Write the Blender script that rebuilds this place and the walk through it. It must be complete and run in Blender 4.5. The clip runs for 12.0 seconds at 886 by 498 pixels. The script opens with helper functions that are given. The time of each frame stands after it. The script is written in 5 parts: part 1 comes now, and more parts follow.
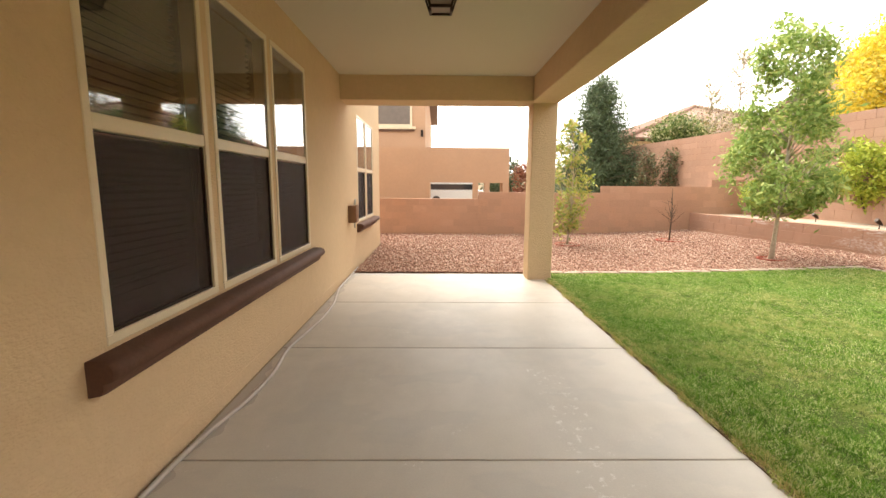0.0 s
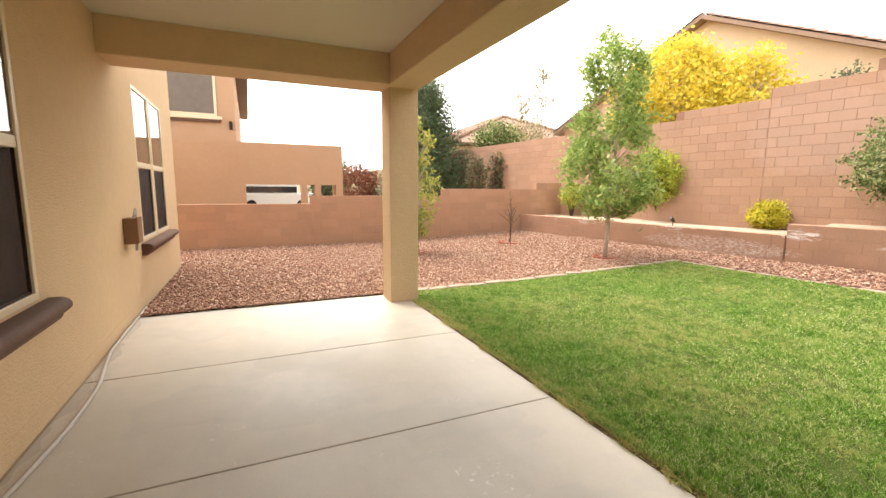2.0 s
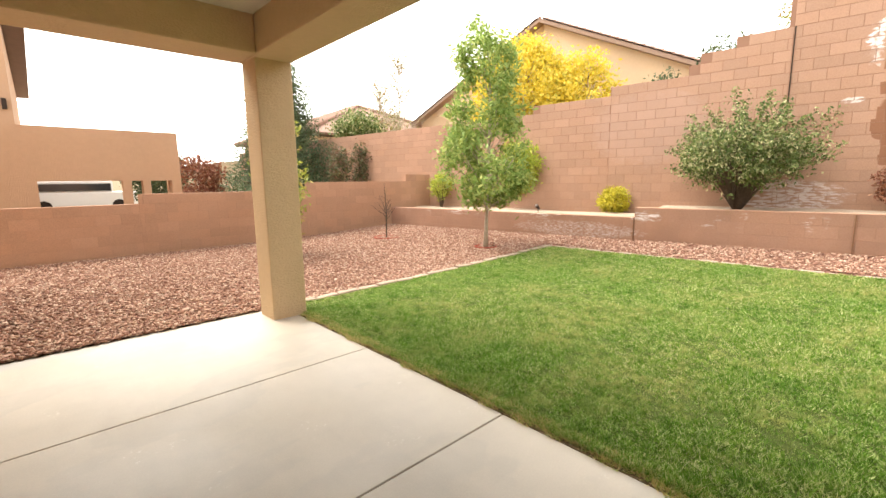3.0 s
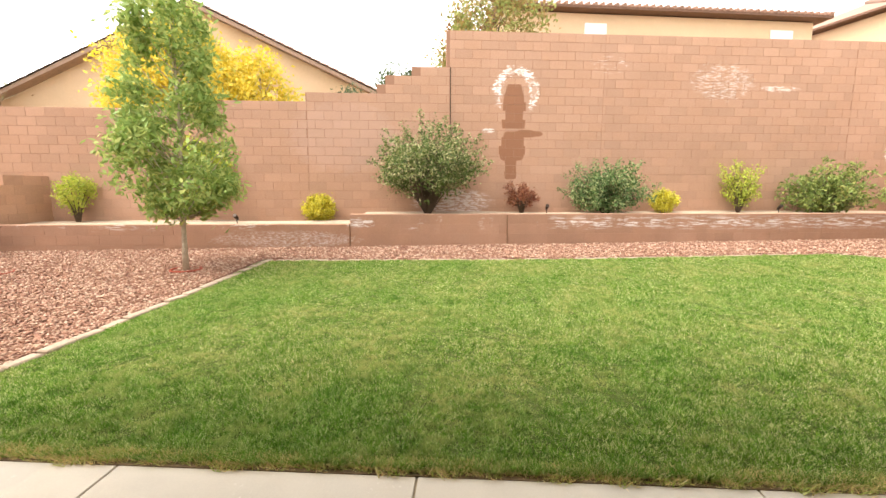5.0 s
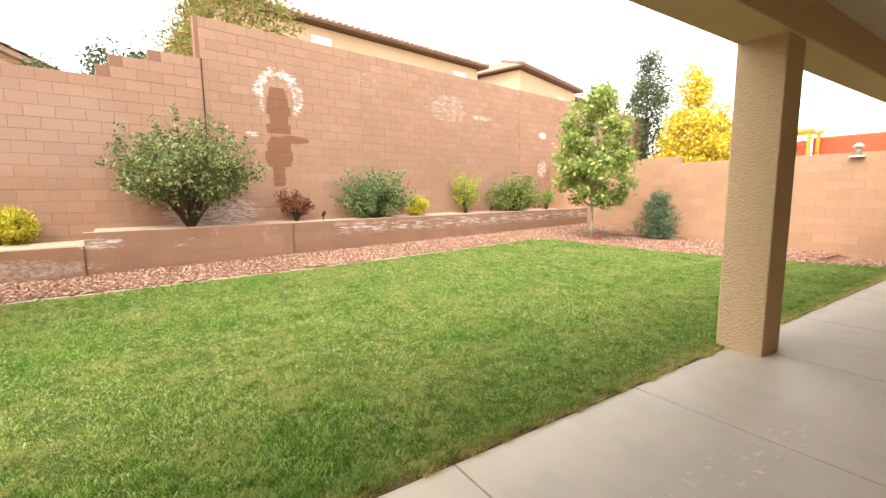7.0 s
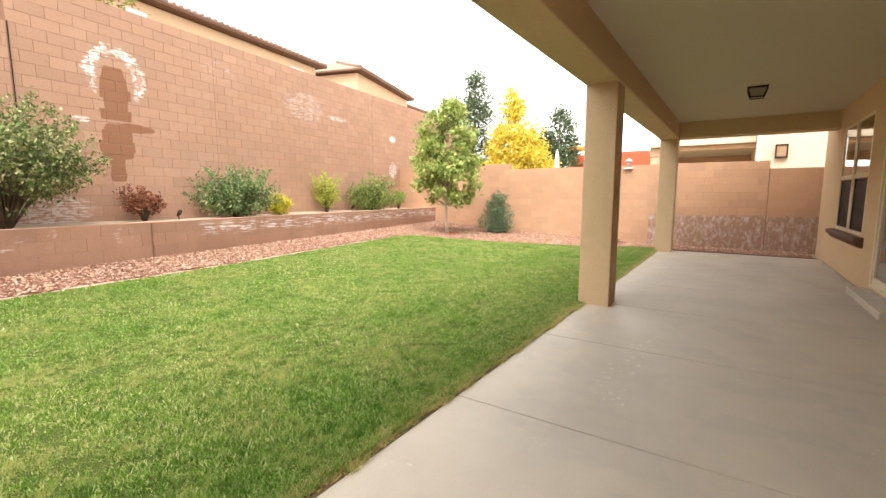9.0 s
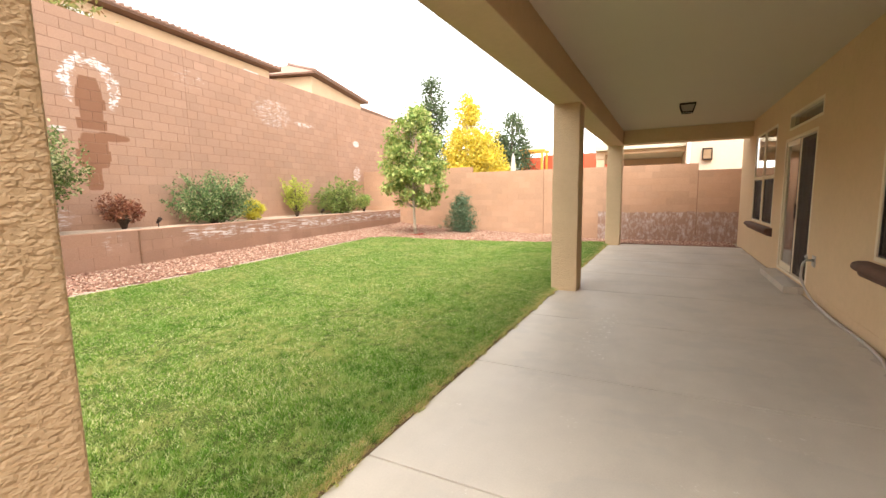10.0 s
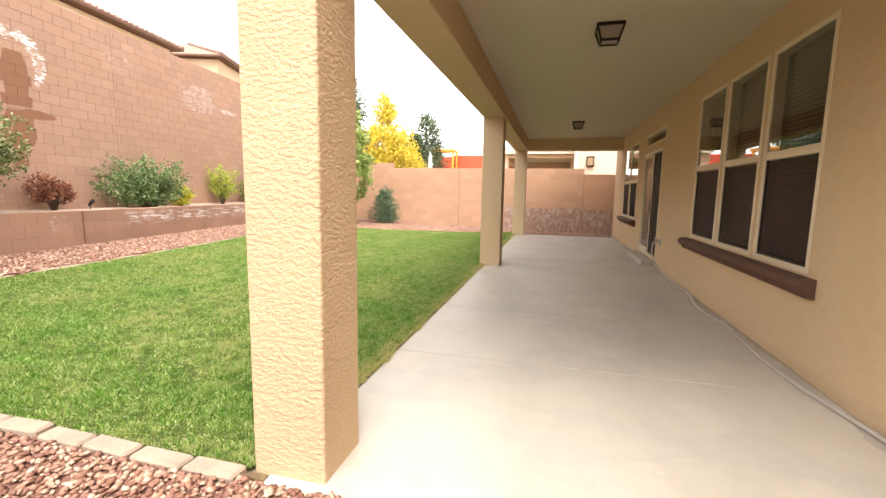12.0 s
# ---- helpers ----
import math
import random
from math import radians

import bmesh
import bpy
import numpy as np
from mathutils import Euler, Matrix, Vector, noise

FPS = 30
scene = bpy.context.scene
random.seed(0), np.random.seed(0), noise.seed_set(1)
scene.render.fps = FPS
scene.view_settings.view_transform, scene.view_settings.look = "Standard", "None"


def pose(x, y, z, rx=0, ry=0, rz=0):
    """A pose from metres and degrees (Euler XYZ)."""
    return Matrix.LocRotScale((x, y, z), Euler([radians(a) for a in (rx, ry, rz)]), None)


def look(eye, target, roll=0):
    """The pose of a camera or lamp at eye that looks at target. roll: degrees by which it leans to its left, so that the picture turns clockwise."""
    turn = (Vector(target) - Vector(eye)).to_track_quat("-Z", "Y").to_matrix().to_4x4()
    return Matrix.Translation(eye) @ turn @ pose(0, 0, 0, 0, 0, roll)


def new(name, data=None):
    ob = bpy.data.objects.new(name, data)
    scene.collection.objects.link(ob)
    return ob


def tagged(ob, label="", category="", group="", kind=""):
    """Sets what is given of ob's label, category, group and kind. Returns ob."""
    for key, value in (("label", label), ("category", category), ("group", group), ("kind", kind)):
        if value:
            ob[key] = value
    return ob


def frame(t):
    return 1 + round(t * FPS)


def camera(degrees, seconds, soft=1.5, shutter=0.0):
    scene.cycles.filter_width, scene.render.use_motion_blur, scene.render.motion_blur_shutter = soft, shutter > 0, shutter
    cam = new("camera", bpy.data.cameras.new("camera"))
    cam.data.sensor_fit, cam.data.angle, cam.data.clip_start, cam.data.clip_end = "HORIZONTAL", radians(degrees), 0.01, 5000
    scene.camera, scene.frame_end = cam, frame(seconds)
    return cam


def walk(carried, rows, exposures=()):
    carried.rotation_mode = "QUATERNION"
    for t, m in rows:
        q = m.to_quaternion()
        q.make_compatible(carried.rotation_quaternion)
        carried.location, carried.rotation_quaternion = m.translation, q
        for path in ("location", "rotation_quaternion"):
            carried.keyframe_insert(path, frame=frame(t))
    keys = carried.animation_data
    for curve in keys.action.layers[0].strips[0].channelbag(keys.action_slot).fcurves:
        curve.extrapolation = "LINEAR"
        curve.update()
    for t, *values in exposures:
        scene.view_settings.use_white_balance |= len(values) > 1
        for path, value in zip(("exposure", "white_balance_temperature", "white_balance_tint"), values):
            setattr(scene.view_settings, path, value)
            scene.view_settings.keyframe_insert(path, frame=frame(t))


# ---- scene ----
cam = camera(91.1, 12.0)
EXPOSURES = [(0.0, 2.38, 7050.0, 9.0), (7.5, 2.24, 7000.0, 9.0), (12.0, 2.24, 6700.0, 11.0)]
PATH = [
    (0, (-0.02, -0.034, 1.474), (0.007, 1.944, 1.183), 0.4),
    (0.5, (-0.054, 0.328, 1.473), (0.099, 2.304, 1.204), 0.5),
    (1, (-0.107, 0.678, 1.472), (0.223, 2.634, 1.221), 0.3),
    (1.5, (-0.172, 1.05, 1.478), (0.383, 2.954, 1.222), 0.5),
    (2, (-0.21, 1.394, 1.472), (0.593, 3.205, 1.198), 0.4),
    (2.5, (-0.245, 1.749, 1.452), (0.82, 3.417, 1.165), -0.1),
    (3, (-0.313, 2.132, 1.471), (1.028, 3.583, 1.161), -0.7),
    (5, (-0.28, 3.532, 1.426), (1.698, 3.642, 1.149), 0.1),
    (5.5, (-0.248, 3.923, 1.449), (1.714, 3.656, 1.164), 0.7),
    (6, (-0.198, 4.283, 1.449), (1.692, 3.697, 1.161), 0.4),
    (6.5, (-0.136, 4.654, 1.444), (1.647, 3.792, 1.169), -0.0),
    (7, (-0.078, 5.015, 1.439), (1.573, 3.914, 1.188), -0.5),
    (7.5, (-0.026, 5.38, 1.429), (1.468, 4.072, 1.195), -0.4),
    (9.5, (0.236, 6.636, 1.377), (1.243, 4.926, 1.127), -0.4),
    (10, (0.268, 7.151, 1.431), (1.18, 5.387, 1.187), -0.9),
    (10.5, (0.311, 7.509, 1.405), (1.104, 5.688, 1.167), -0.0),
    (11, (0.34, 7.908, 1.396), (1.006, 6.039, 1.15), 1.1),
    (11.5, (0.393, 8.303, 1.376), (0.956, 6.4, 1.129), 1.3),
    (12, (0.446, 8.724, 1.349), (0.938, 6.803, 1.089), 1.0),
]
walk(cam, [(t, look(eye, target, roll)) for t, eye, target, roll in PATH], EXPOSURES)

world = bpy.data.worlds.new("overcast_sky")
scene.world = world
world.use_nodes = True
wn, wl = world.node_tree.nodes, world.node_tree.links
sky = wn.new("ShaderNodeTexSky")
sky.sky_type, sky.sun_disc = "NISHITA", False
sky.sun_elevation, sky.sun_rotation = radians(60), radians(-17)
veil = wn.new("ShaderNodeHueSaturation")
veil.inputs["Saturation"].default_value = 0.12
wl.new(sky.outputs[0], veil.inputs["Color"])
wl.new(veil.outputs[0], wn["Background"].inputs["Color"])
wn["Background"].inputs["Strength"].default_value = 0.15
sun = new("sun", bpy.data.lights.new("sun", "SUN"))
sun.data.energy, sun.data.angle, sun.data.color = 1.2, radians(45), (1.0, 0.96, 0.90)
sun.matrix_world = look((-3.0, 10.0, 18.0), (0.0, 0.0, 0.0))

# ---- helpers of this scene ----
rng = np.random.default_rng(7)
SL = 0.125                    # how fast the rear walls draw away from the house
BWX, BWY = 10.3, 3.95         # a point of the rear wall's face
RTX, RTY = 8.4, 5.9           # a point of the retaining wall's face


def bw_x(y):
    return BWX + SL * (BWY - y)


def rt_x(y):
    return RTX + 0.115 * (RTY - y)


def ground_z(x, y):
    d = max(0.0, x - 1.8)
    return 0.0052 * d * d - (0.08 if y < -6.1 and x < 3 else 0.0)


def mesh_of(name, verts, faces):
    me = bpy.data.meshes.new(name)
    me.from_pydata([tuple(v) for v in verts], [], [tuple(f) for f in faces])
    me.update()
    return me


def quads_mesh(name, verts, k):
    """A mesh of loose k-sided faces from an (n * k, 3) array."""
    me = bpy.data.meshes.new(name)
    n = len(verts)
    me.vertices.add(n)
    me.vertices.foreach_set("co", np.ascontiguousarray(verts, dtype=np.float32).ravel())
    me.loops.add(n)
    me.loops.foreach_set("vertex_index", np.arange(n, dtype=np.int32))
    me.polygons.add(n // k)
    me.polygons.foreach_set("loop_start", np.arange(0, n, k, dtype=np.int32))
    me.update(calc_edges=True)
    return me


def box(bm, x0, x1, y0, y1, z0, z1):
    vs = [bm.verts.new((x, y, z)) for x in (x0, x1) for y in (y0, y1) for z in (z0, z1)]
    for f in ((0, 1, 3, 2), (4, 6, 7, 5), (0, 4, 5, 1), (2, 3, 7, 6), (0, 2, 6, 4), (1, 5, 7, 3)):
        bm.faces.new([vs[i] for i in f])
    return vs


def boxes(*dims):
    bm = bmesh.new()
    for d in dims:
        box(bm, *d)
    return bm


def bevelled(bm, w, seg=2):
    bmesh.ops.bevel(bm, geom=list(bm.edges), offset=w, segments=seg, affect="EDGES", profile=0.6)
    return bm


def data_of(name, bm):
    bmesh.ops.recalc_face_normals(bm, faces=bm.faces[:])
    me = bpy.data.meshes.new(name)
    bm.to_mesh(me)
    bm.free()
    return me


def part(name, bm, material, parent, label="", kind=""):
    me = data_of(name, bm) if isinstance(bm, bmesh.types.BMesh) else bm
    if material:
        me.materials.append(material)
    ob = new(name, me)
    ob.parent = parent
    return tagged(ob, label=label, kind=kind)


def structure(name, bm, material, label=""):
    me = data_of(name, bm) if isinstance(bm, bmesh.types.BMesh) else bm
    me.materials.append(material)
    return tagged(new(name, me), label=label, kind="structure")


def thing(name, place, label, category, group="", turn=0.0):
    ob = new(name)
    ob.empty_display_size = 0.1
    ob.location, ob.rotation_euler = place, (0, 0, turn)
    return tagged(ob, label, category, group)


def tube(bm, pts, radii, seg=8):
    """A tapering tube along points."""
    rings = []
    for i, p in enumerate(pts):
        p = Vector(p)
        a, b = Vector(pts[max(i - 1, 0)]), Vector(pts[min(i + 1, len(pts) - 1)])
        d = (b - a).normalized()
        u = d.orthogonal().normalized() if i == 0 else (u - d * u.dot(d)).normalized()
        w = d.cross(u)
        rings.append([bm.verts.new(p + (u * math.cos(t) + w * math.sin(t)) * radii[i]) for t in [2 * math.pi * k / seg for k in range(seg)]])
    for r, s in zip(rings, rings[1:]):
        for k in range(seg):
            bm.faces.new((r[k], r[(k + 1) % seg], s[(k + 1) % seg], s[k])).smooth = True
    bm.faces.new(rings[0][::-1])
    bm.faces.new(rings[-1])
    return bm


# ---- materials ----
class Nodes:
    def __init__(self, name):
        self.mat = bpy.data.materials.new(name)
        self.mat.use_nodes = True
        self.n, self.l = self.mat.node_tree.nodes, self.mat.node_tree.links
        self.bsdf = self.n["Principled BSDF"]
        self.pos = self.n.new("ShaderNodeNewGeometry").outputs["Position"]

    def noise(self, scale, detail=4, rough=0.55, vec=None, stretch=None):
        t = self.n.new("ShaderNodeTexNoise")
        t.inputs["Scale"].default_value, t.inputs["Detail"].default_value, t.inputs["Roughness"].default_value = scale, detail, rough
        src = vec or self.pos
        if stretch:
            m = self.n.new("ShaderNodeMapping")
            m.inputs["Scale"].default_value = stretch
            self.l.new(src, m.inputs["Vector"])
            src = m.outputs[0]
        self.l.new(src, t.inputs["Vector"])
        return t.outputs["Fac"]

    def ramp(self, fac, *stops):
        r = self.n.new("ShaderNodeValToRGB")
        e = r.color_ramp.elements
        e[0].position, e[1].position = stops[0][0], stops[-1][0]
        for s in stops[1:-1]:
            e.new(s[0])
        for el, s in zip(e, stops):
            c = s[1] if isinstance(s[1], tuple) else (s[1],) * 3
            el.color = (*c, 1)
        self.l.new(fac, r.inputs[0])
        return r.outputs[0]

    def put(self, socket, v):
        if isinstance(v, bpy.types.NodeSocket):
            self.l.new(v, socket)
        elif isinstance(v, tuple):
            socket.default_value = (*v, 1)[:len(socket.default_value)]
        else:
            socket.default_value = v

    def mix(self, fac, a, b, how="MIX"):
        m = self.n.new("ShaderNodeMix")
        m.data_type, m.blend_type = "RGBA", how
        self.put(m.inputs[0], fac)
        self.put(m.inputs[6], a)
        self.put(m.inputs[7], b)
        return m.outputs[2]

    def math(self, op, a, b=0.0, c=0.0, clamp=False):
        m = self.n.new("ShaderNodeMath")
        m.operation, m.use_clamp = op, clamp
        for i, v in enumerate((a, b, c)):
            self.put(m.inputs[i], v)
        return m.outputs[0]

    def axis(self, vec=None):
        s = self.n.new("ShaderNodeSeparateXYZ")
        self.l.new(vec or self.pos, s.inputs[0])
        return s.outputs

    def bump(self, height, strength=0.5, distance=0.01):
        b = self.n.new("ShaderNodeBump")
        b.inputs["Strength"].default_value, b.inputs["Distance"].default_value = strength, distance
        self.l.new(height, b.inputs["Height"])
        self.l.new(b.outputs[0], self.bsdf.inputs["Normal"])

    def done(self, color, rough=0.8, metal=0.0, spec=0.3):
        self.put(self.bsdf.inputs["Base Color"], color)
        self.put(self.bsdf.inputs["Roughness"], rough)
        self.bsdf.inputs["Metallic"].default_value = metal
        self.bsdf.inputs["Specular IOR Level"].default_value = spec
        return self.mat


def shade(c, k):
    return tuple(min(1, v * k) for v in c)


def plain(name, c, rough=0.6, metal=0.0, vary=0.12, scale=6.0, grain=80.0, bump=0.15, dist=0.002, spec=0.3):
    n = Nodes(name)
    col = n.ramp(n.noise(scale, 5), (0.3, shade(c, 1 - vary)), (0.7, shade(c, 1 + vary)))
    col = n.mix(0.35, col, n.ramp(n.noise(grain, 3), (0.35, shade(c, 1 - vary)), (0.65, shade(c, 1 + vary))))
    n.bump(n.noise(grain, 4), bump, dist)
    return n.done(col, rough, metal, spec)


def stucco(name, c, dist=0.006):
    n = Nodes(name)
    col = n.ramp(n.noise(0.9, 5), (0.3, shade(c, 0.92)), (0.7, shade(c, 1.06)))
    col = n.mix(0.5, col, n.ramp(n.noise(14, 5), (0.3, shade(c, 0.94)), (0.7, shade(c, 1.05))))
    lace = n.ramp(n.noise(38, 2.5, 0.55, stretch=(1, 1, 1.7)), (0.40, 0.0), (0.60, 1.0))
    h = n.math("ADD", n.math("MULTIPLY", lace, 0.8), n.math("MULTIPLY", n.noise(120, 3), 0.4))
    n.bump(h, 0.6, dist)
    return n.done(col, 0.9, spec=0.15)


def island_mat(name, cols, rough=0.6, trans=0.0, spec=0.3, big=None):
    """Each loose piece gets its own colour of cols."""
    n = Nodes(name)
    g = n.n.new("ShaderNodeNewGeometry").outputs["Random Per Island"]
    stops = [(i / (len(cols) - 1), c) for i, c in enumerate(cols)]
    col = n.ramp(g, *stops)
    if big:
        col = n.mix(n.ramp(n.noise(big, 3), (0.4, 0.0), (0.65, 0.75)), col, n.mix(1.0, col, (1.35, 1.15, 0.8), "MULTIPLY"))
    m = n.done(col, rough, spec=spec)
    if trans:
        t = n.n.new("ShaderNodeBsdfTranslucent")
        n.put(t.inputs[0], col)
        x = n.n.new("ShaderNodeMixShader")
        x.inputs[0].default_value = trans
        n.l.new(n.bsdf.outputs[0], x.inputs[1])
        n.l.new(t.outputs[0], x.inputs[2])
        n.l.new(x.outputs[0], n.n["Material Output"].inputs[0])
    return m


def spot(n, cy, cz, ry, rz, wob, soft=0.25, square=False):
    """A ragged patch on a wall that runs along y, round (cy, cz)."""
    x, y, z = n.axis()
    dy = n.math("DIVIDE", n.math("ABSOLUTE", n.math("SUBTRACT", y, cy)), ry)
    dz = n.math("DIVIDE", n.math("ABSOLUTE", n.math("SUBTRACT", z, cz)), rz)
    p = 6.0 if square else 2.0
    d = n.math("ADD", n.math("POWER", dy, p), n.math("POWER", dz, p))
    d = n.math("ADD", d, n.math("MULTIPLY", n.math("SUBTRACT", wob, 0.5), 1.6))
    return n.math("SUBTRACT", 1.0, n.math("DIVIDE", n.math("SUBTRACT", d, 1.0 - soft), 2 * soft), clamp=True)


def block_material(name, marks="", base=(0.415, 0.25, 0.175)):
    n = Nodes(name)
    rnd = n.n.new("ShaderNodeObjectInfo").outputs["Random"]
    isl = n.n.new("ShaderNodeNewGeometry").outputs["Random Per Island"]
    pick = n.math("FRACT", n.math("ADD", rnd, isl))
    col = n.ramp(pick, (0.0, shade(base, 0.84)), (0.35, shade(base, 0.96)), (0.6, (base[0] * 1.03, base[1] * 0.98, base[2] * 0.93)), (0.85, shade(base, 1.06)), (1.0, shade(base, 1.14)))
    col = n.mix(0.32, col, n.ramp(n.noise(0.7, 4), (0.35, shade(base, 0.80)), (0.65, (base[0] * 1.1, base[1] * 1.16, base[2] * 1.25))))
    col = n.mix(0.3, col, n.ramp(n.noise(60, 4), (0.35, shade(base, 0.75)), (0.65, shade(base, 1.3))))
    wob = n.noise(9, 4, 0.6, stretch=(1, 1, 2.2))
    fine = n.noise(22, 4, 0.7, stretch=(1, 0.7, 2))
    chalk = (0.76, 0.70, 0.67)
    if marks == "rear":
        gx, gy, gz_ = n.axis()
        course = n.n.new("ShaderNodeCombineXYZ")
        n.put(course.inputs[1], n.math("MULTIPLY", gy, 0.35))
        n.put(course.inputs[2], n.math("MULTIPLY", n.math("FLOOR", n.math("DIVIDE", gz_, 0.203)), 0.37))
        step = n.noise(4.0, 2, 0.5, vec=course.outputs[0])
        step = n.ramp(step, (0.30, 0.0), (0.70, 1.0))
        dark = n.math("MAXIMUM", spot(n, 2.46, 3.25, 0.24, 0.75, step, 0.1), spot(n, 2.47, 2.45, 0.30, 0.36, step, 0.1, True))
        dark = n.math("MAXIMUM", dark, spot(n, 2.42, 2.72, 0.52, 0.11, step, 0.1))
        dark = n.math("MAXIMUM", dark, spot(n, 2.5, 1.98, 0.14, 0.32, step, 0.1, True))
        col = n.mix(n.math("MULTIPLY", dark, 0.74), col, (0.215, 0.088, 0.044))
        streak = n.noise(11, 4, 0.65, stretch=(1, 0.55, 2.6))
        ring = n.math("SUBTRACT", spot(n, 2.41, 3.70, 0.53, 0.55, wob, 0.1), spot(n, 2.42, 3.52, 0.36, 0.58, wob, 0.1), clamp=True)
        high = n.math("GREATER_THAN", gz_, n.math("SUBTRACT", 3.62, n.math("MULTIPLY", 0.5, n.math("LESS_THAN", gy, 2.3))))
        ring = n.math("MULTIPLY", ring, n.math("MAXIMUM", high, n.math("MULTIPLY", n.math("GREATER_THAN", gz_, 3.3), 0.6)))
        white = n.math("MULTIPLY", ring, n.math("MULTIPLY", n.ramp(streak, (0.42, 0.0), (0.47, 1.0)), n.ramp(n.noise(4.6, 3, 0.6), (0.42, 0.15), (0.5, 1.0))))
        def mark(y, z, ry, rz, lo, top):
            return n.math("MULTIPLY", spot(n, y, z, ry, rz, wob), n.ramp(streak, (lo, 0.0), (lo + 0.1, top)))
        for m in ((3.05, 2.79, 0.15, 0.05, 0.40, 0.75), (-2.65, 4.0, 0.75, 0.42, 0.49, 0.4), (-4.1, 3.86, 0.5, 0.07, 0.45, 0.6), (-7.37, 3.57, 0.22, 0.12, 0.3, 0.8), (-7.38, 2.35, 0.26, 0.3, 0.45, 0.7), (3.9, 1.1, 0.9, 0.3, 0.44, 0.6), (0.2, 4.35, 0.5, 0.2, 0.58, 0.6)):
            white = n.math("MAXIMUM", white, mark(*m))
        col = n.mix(white, col, chalk)
        pale = n.math("MULTIPLY", spot(n, 6.4, 2.6, 1.2, 0.8, wob), 0.22)
        col = n.mix(pale, col, (0.5, 0.36, 0.32))
    if marks == "retaining":
        x, y, z = n.axis()
        band = n.math("SUBTRACT", 1.0, n.math("MULTIPLY", n.math("ABSOLUTE", n.math("SUBTRACT", z, 0.72)), 6.0), clamp=True)
        lines = n.noise(9, 4, 0.7, stretch=(1, 0.35, 3.2))
        more = n.math("MULTIPLY", n.math("SUBTRACT", 2.2, y), 0.05, clamp=True)
        run = n.math("MULTIPLY", band, n.ramp(n.math("ADD", n.noise(1.3, 4, 0.65), more), (0.52, 0.0), (0.60, 1.0)))
        run = n.math("MULTIPLY", n.math("MULTIPLY", run, 1.3, clamp=True), n.ramp(lines, (0.50, 0.0), (0.55, 0.9)))
        run = n.math("MAXIMUM", run, n.math("MULTIPLY", spot(n, 7.2, 0.4, 1.4, 0.16, wob), n.ramp(fine, (0.45, 0.0), (0.6, 0.5))))
        col = n.mix(run, col, chalk)
        damp = n.math("MULTIPLY", n.ramp(n.noise(1.2, 3), (0.4, 0.0), (0.6, 0.4)), 1.0)
        col = n.mix(damp, col, shade(base, 0.72))
    if marks == "side":
        x, y, z = n.axis()
        low = n.math("MULTIPLY", n.math("LESS_THAN", z, n.math("ADD", 0.72, n.math("MULTIPLY", n.noise(3, 2), 0.2))), n.math("LESS_THAN", x, 2.3))
        col = n.mix(n.math("MULTIPLY", low, 0.65), col, (0.24, 0.15, 0.12))
        col = n.mix(n.math("MULTIPLY", low, n.ramp(n.noise(8, 6, 0.75, stretch=(1.2, 1, 0.6)), (0.48, 0.0), (0.66, 0.42))), col, chalk)
    n.bump(n.noise(90, 5, 0.65), 0.5, 0.004)
    return n.done(col, 0.93, spec=0.12)


CREAM = (0.61, 0.445, 0.278)
M_STUCCO = stucco("house_stucco", CREAM, 0.0035)
M_STUCCO_COARSE = stucco("column_stucco", CREAM, 0.007)
M_CEIL = plain("ceiling_paint", (0.54, 0.475, 0.355), 0.85, vary=0.02, scale=0.8, grain=150, bump=0.2)
M_TRIM = plain("sill_foam_trim", (0.115, 0.058, 0.04), 0.75, vary=0.2, grain=50, bump=0.4, dist=0.004)
M_FRAME = plain("window_vinyl", (0.68, 0.58, 0.42), 0.45, vary=0.05, scale=3)
M_SCREEN = plain("insect_screen", (0.04, 0.024, 0.02), 0.7, vary=0.12, scale=2, grain=400, bump=0.3, dist=0.001)
sn = M_SCREEN.node_tree
st, sm = sn.nodes.new("ShaderNodeBsdfTransparent"), sn.nodes.new("ShaderNodeMixShader")
sm.inputs[0].default_value = 0.42
sn.links.new(sn.nodes["Principled BSDF"].outputs[0], sm.inputs[1])
sn.links.new(st.outputs[0], sm.inputs[2])
sn.links.new(sm.outputs[0], sn.nodes["Material Output"].inputs[0])
# room shade put into the colour: near black behind the windows; also van wheels
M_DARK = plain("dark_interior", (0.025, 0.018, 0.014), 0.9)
M_BLIND = plain("blind_slat", (0.30, 0.25, 0.19), 0.6, vary=0.05)
M_BRONZE = plain("lamp_bronze", (0.035, 0.022, 0.016), 0.45, 0.6, vary=0.2)
M_METAL = plain("galvanised", (0.45, 0.44, 0.42), 0.4, 0.8, vary=0.12, scale=15)
M_BROWNBOX = plain("brown_painted_metal", (0.22, 0.12, 0.07), 0.5, 0.2)
M_HOSE = plain("hose_rubber", (0.45, 0.40, 0.355), 0.5, vary=0.08, scale=10)
M_BLOCK_REAR = block_material("rear_wall_blocks", "rear")
M_BLOCK_RET = block_material("retaining_blocks", "retaining", (0.37, 0.215, 0.148))
M_BLOCK_SIDE = block_material("side_wall_blocks", "side", (0.43, 0.258, 0.165))
M_BLOCK_LOW = block_material("low_wall_blocks", "", (0.455, 0.268, 0.178))


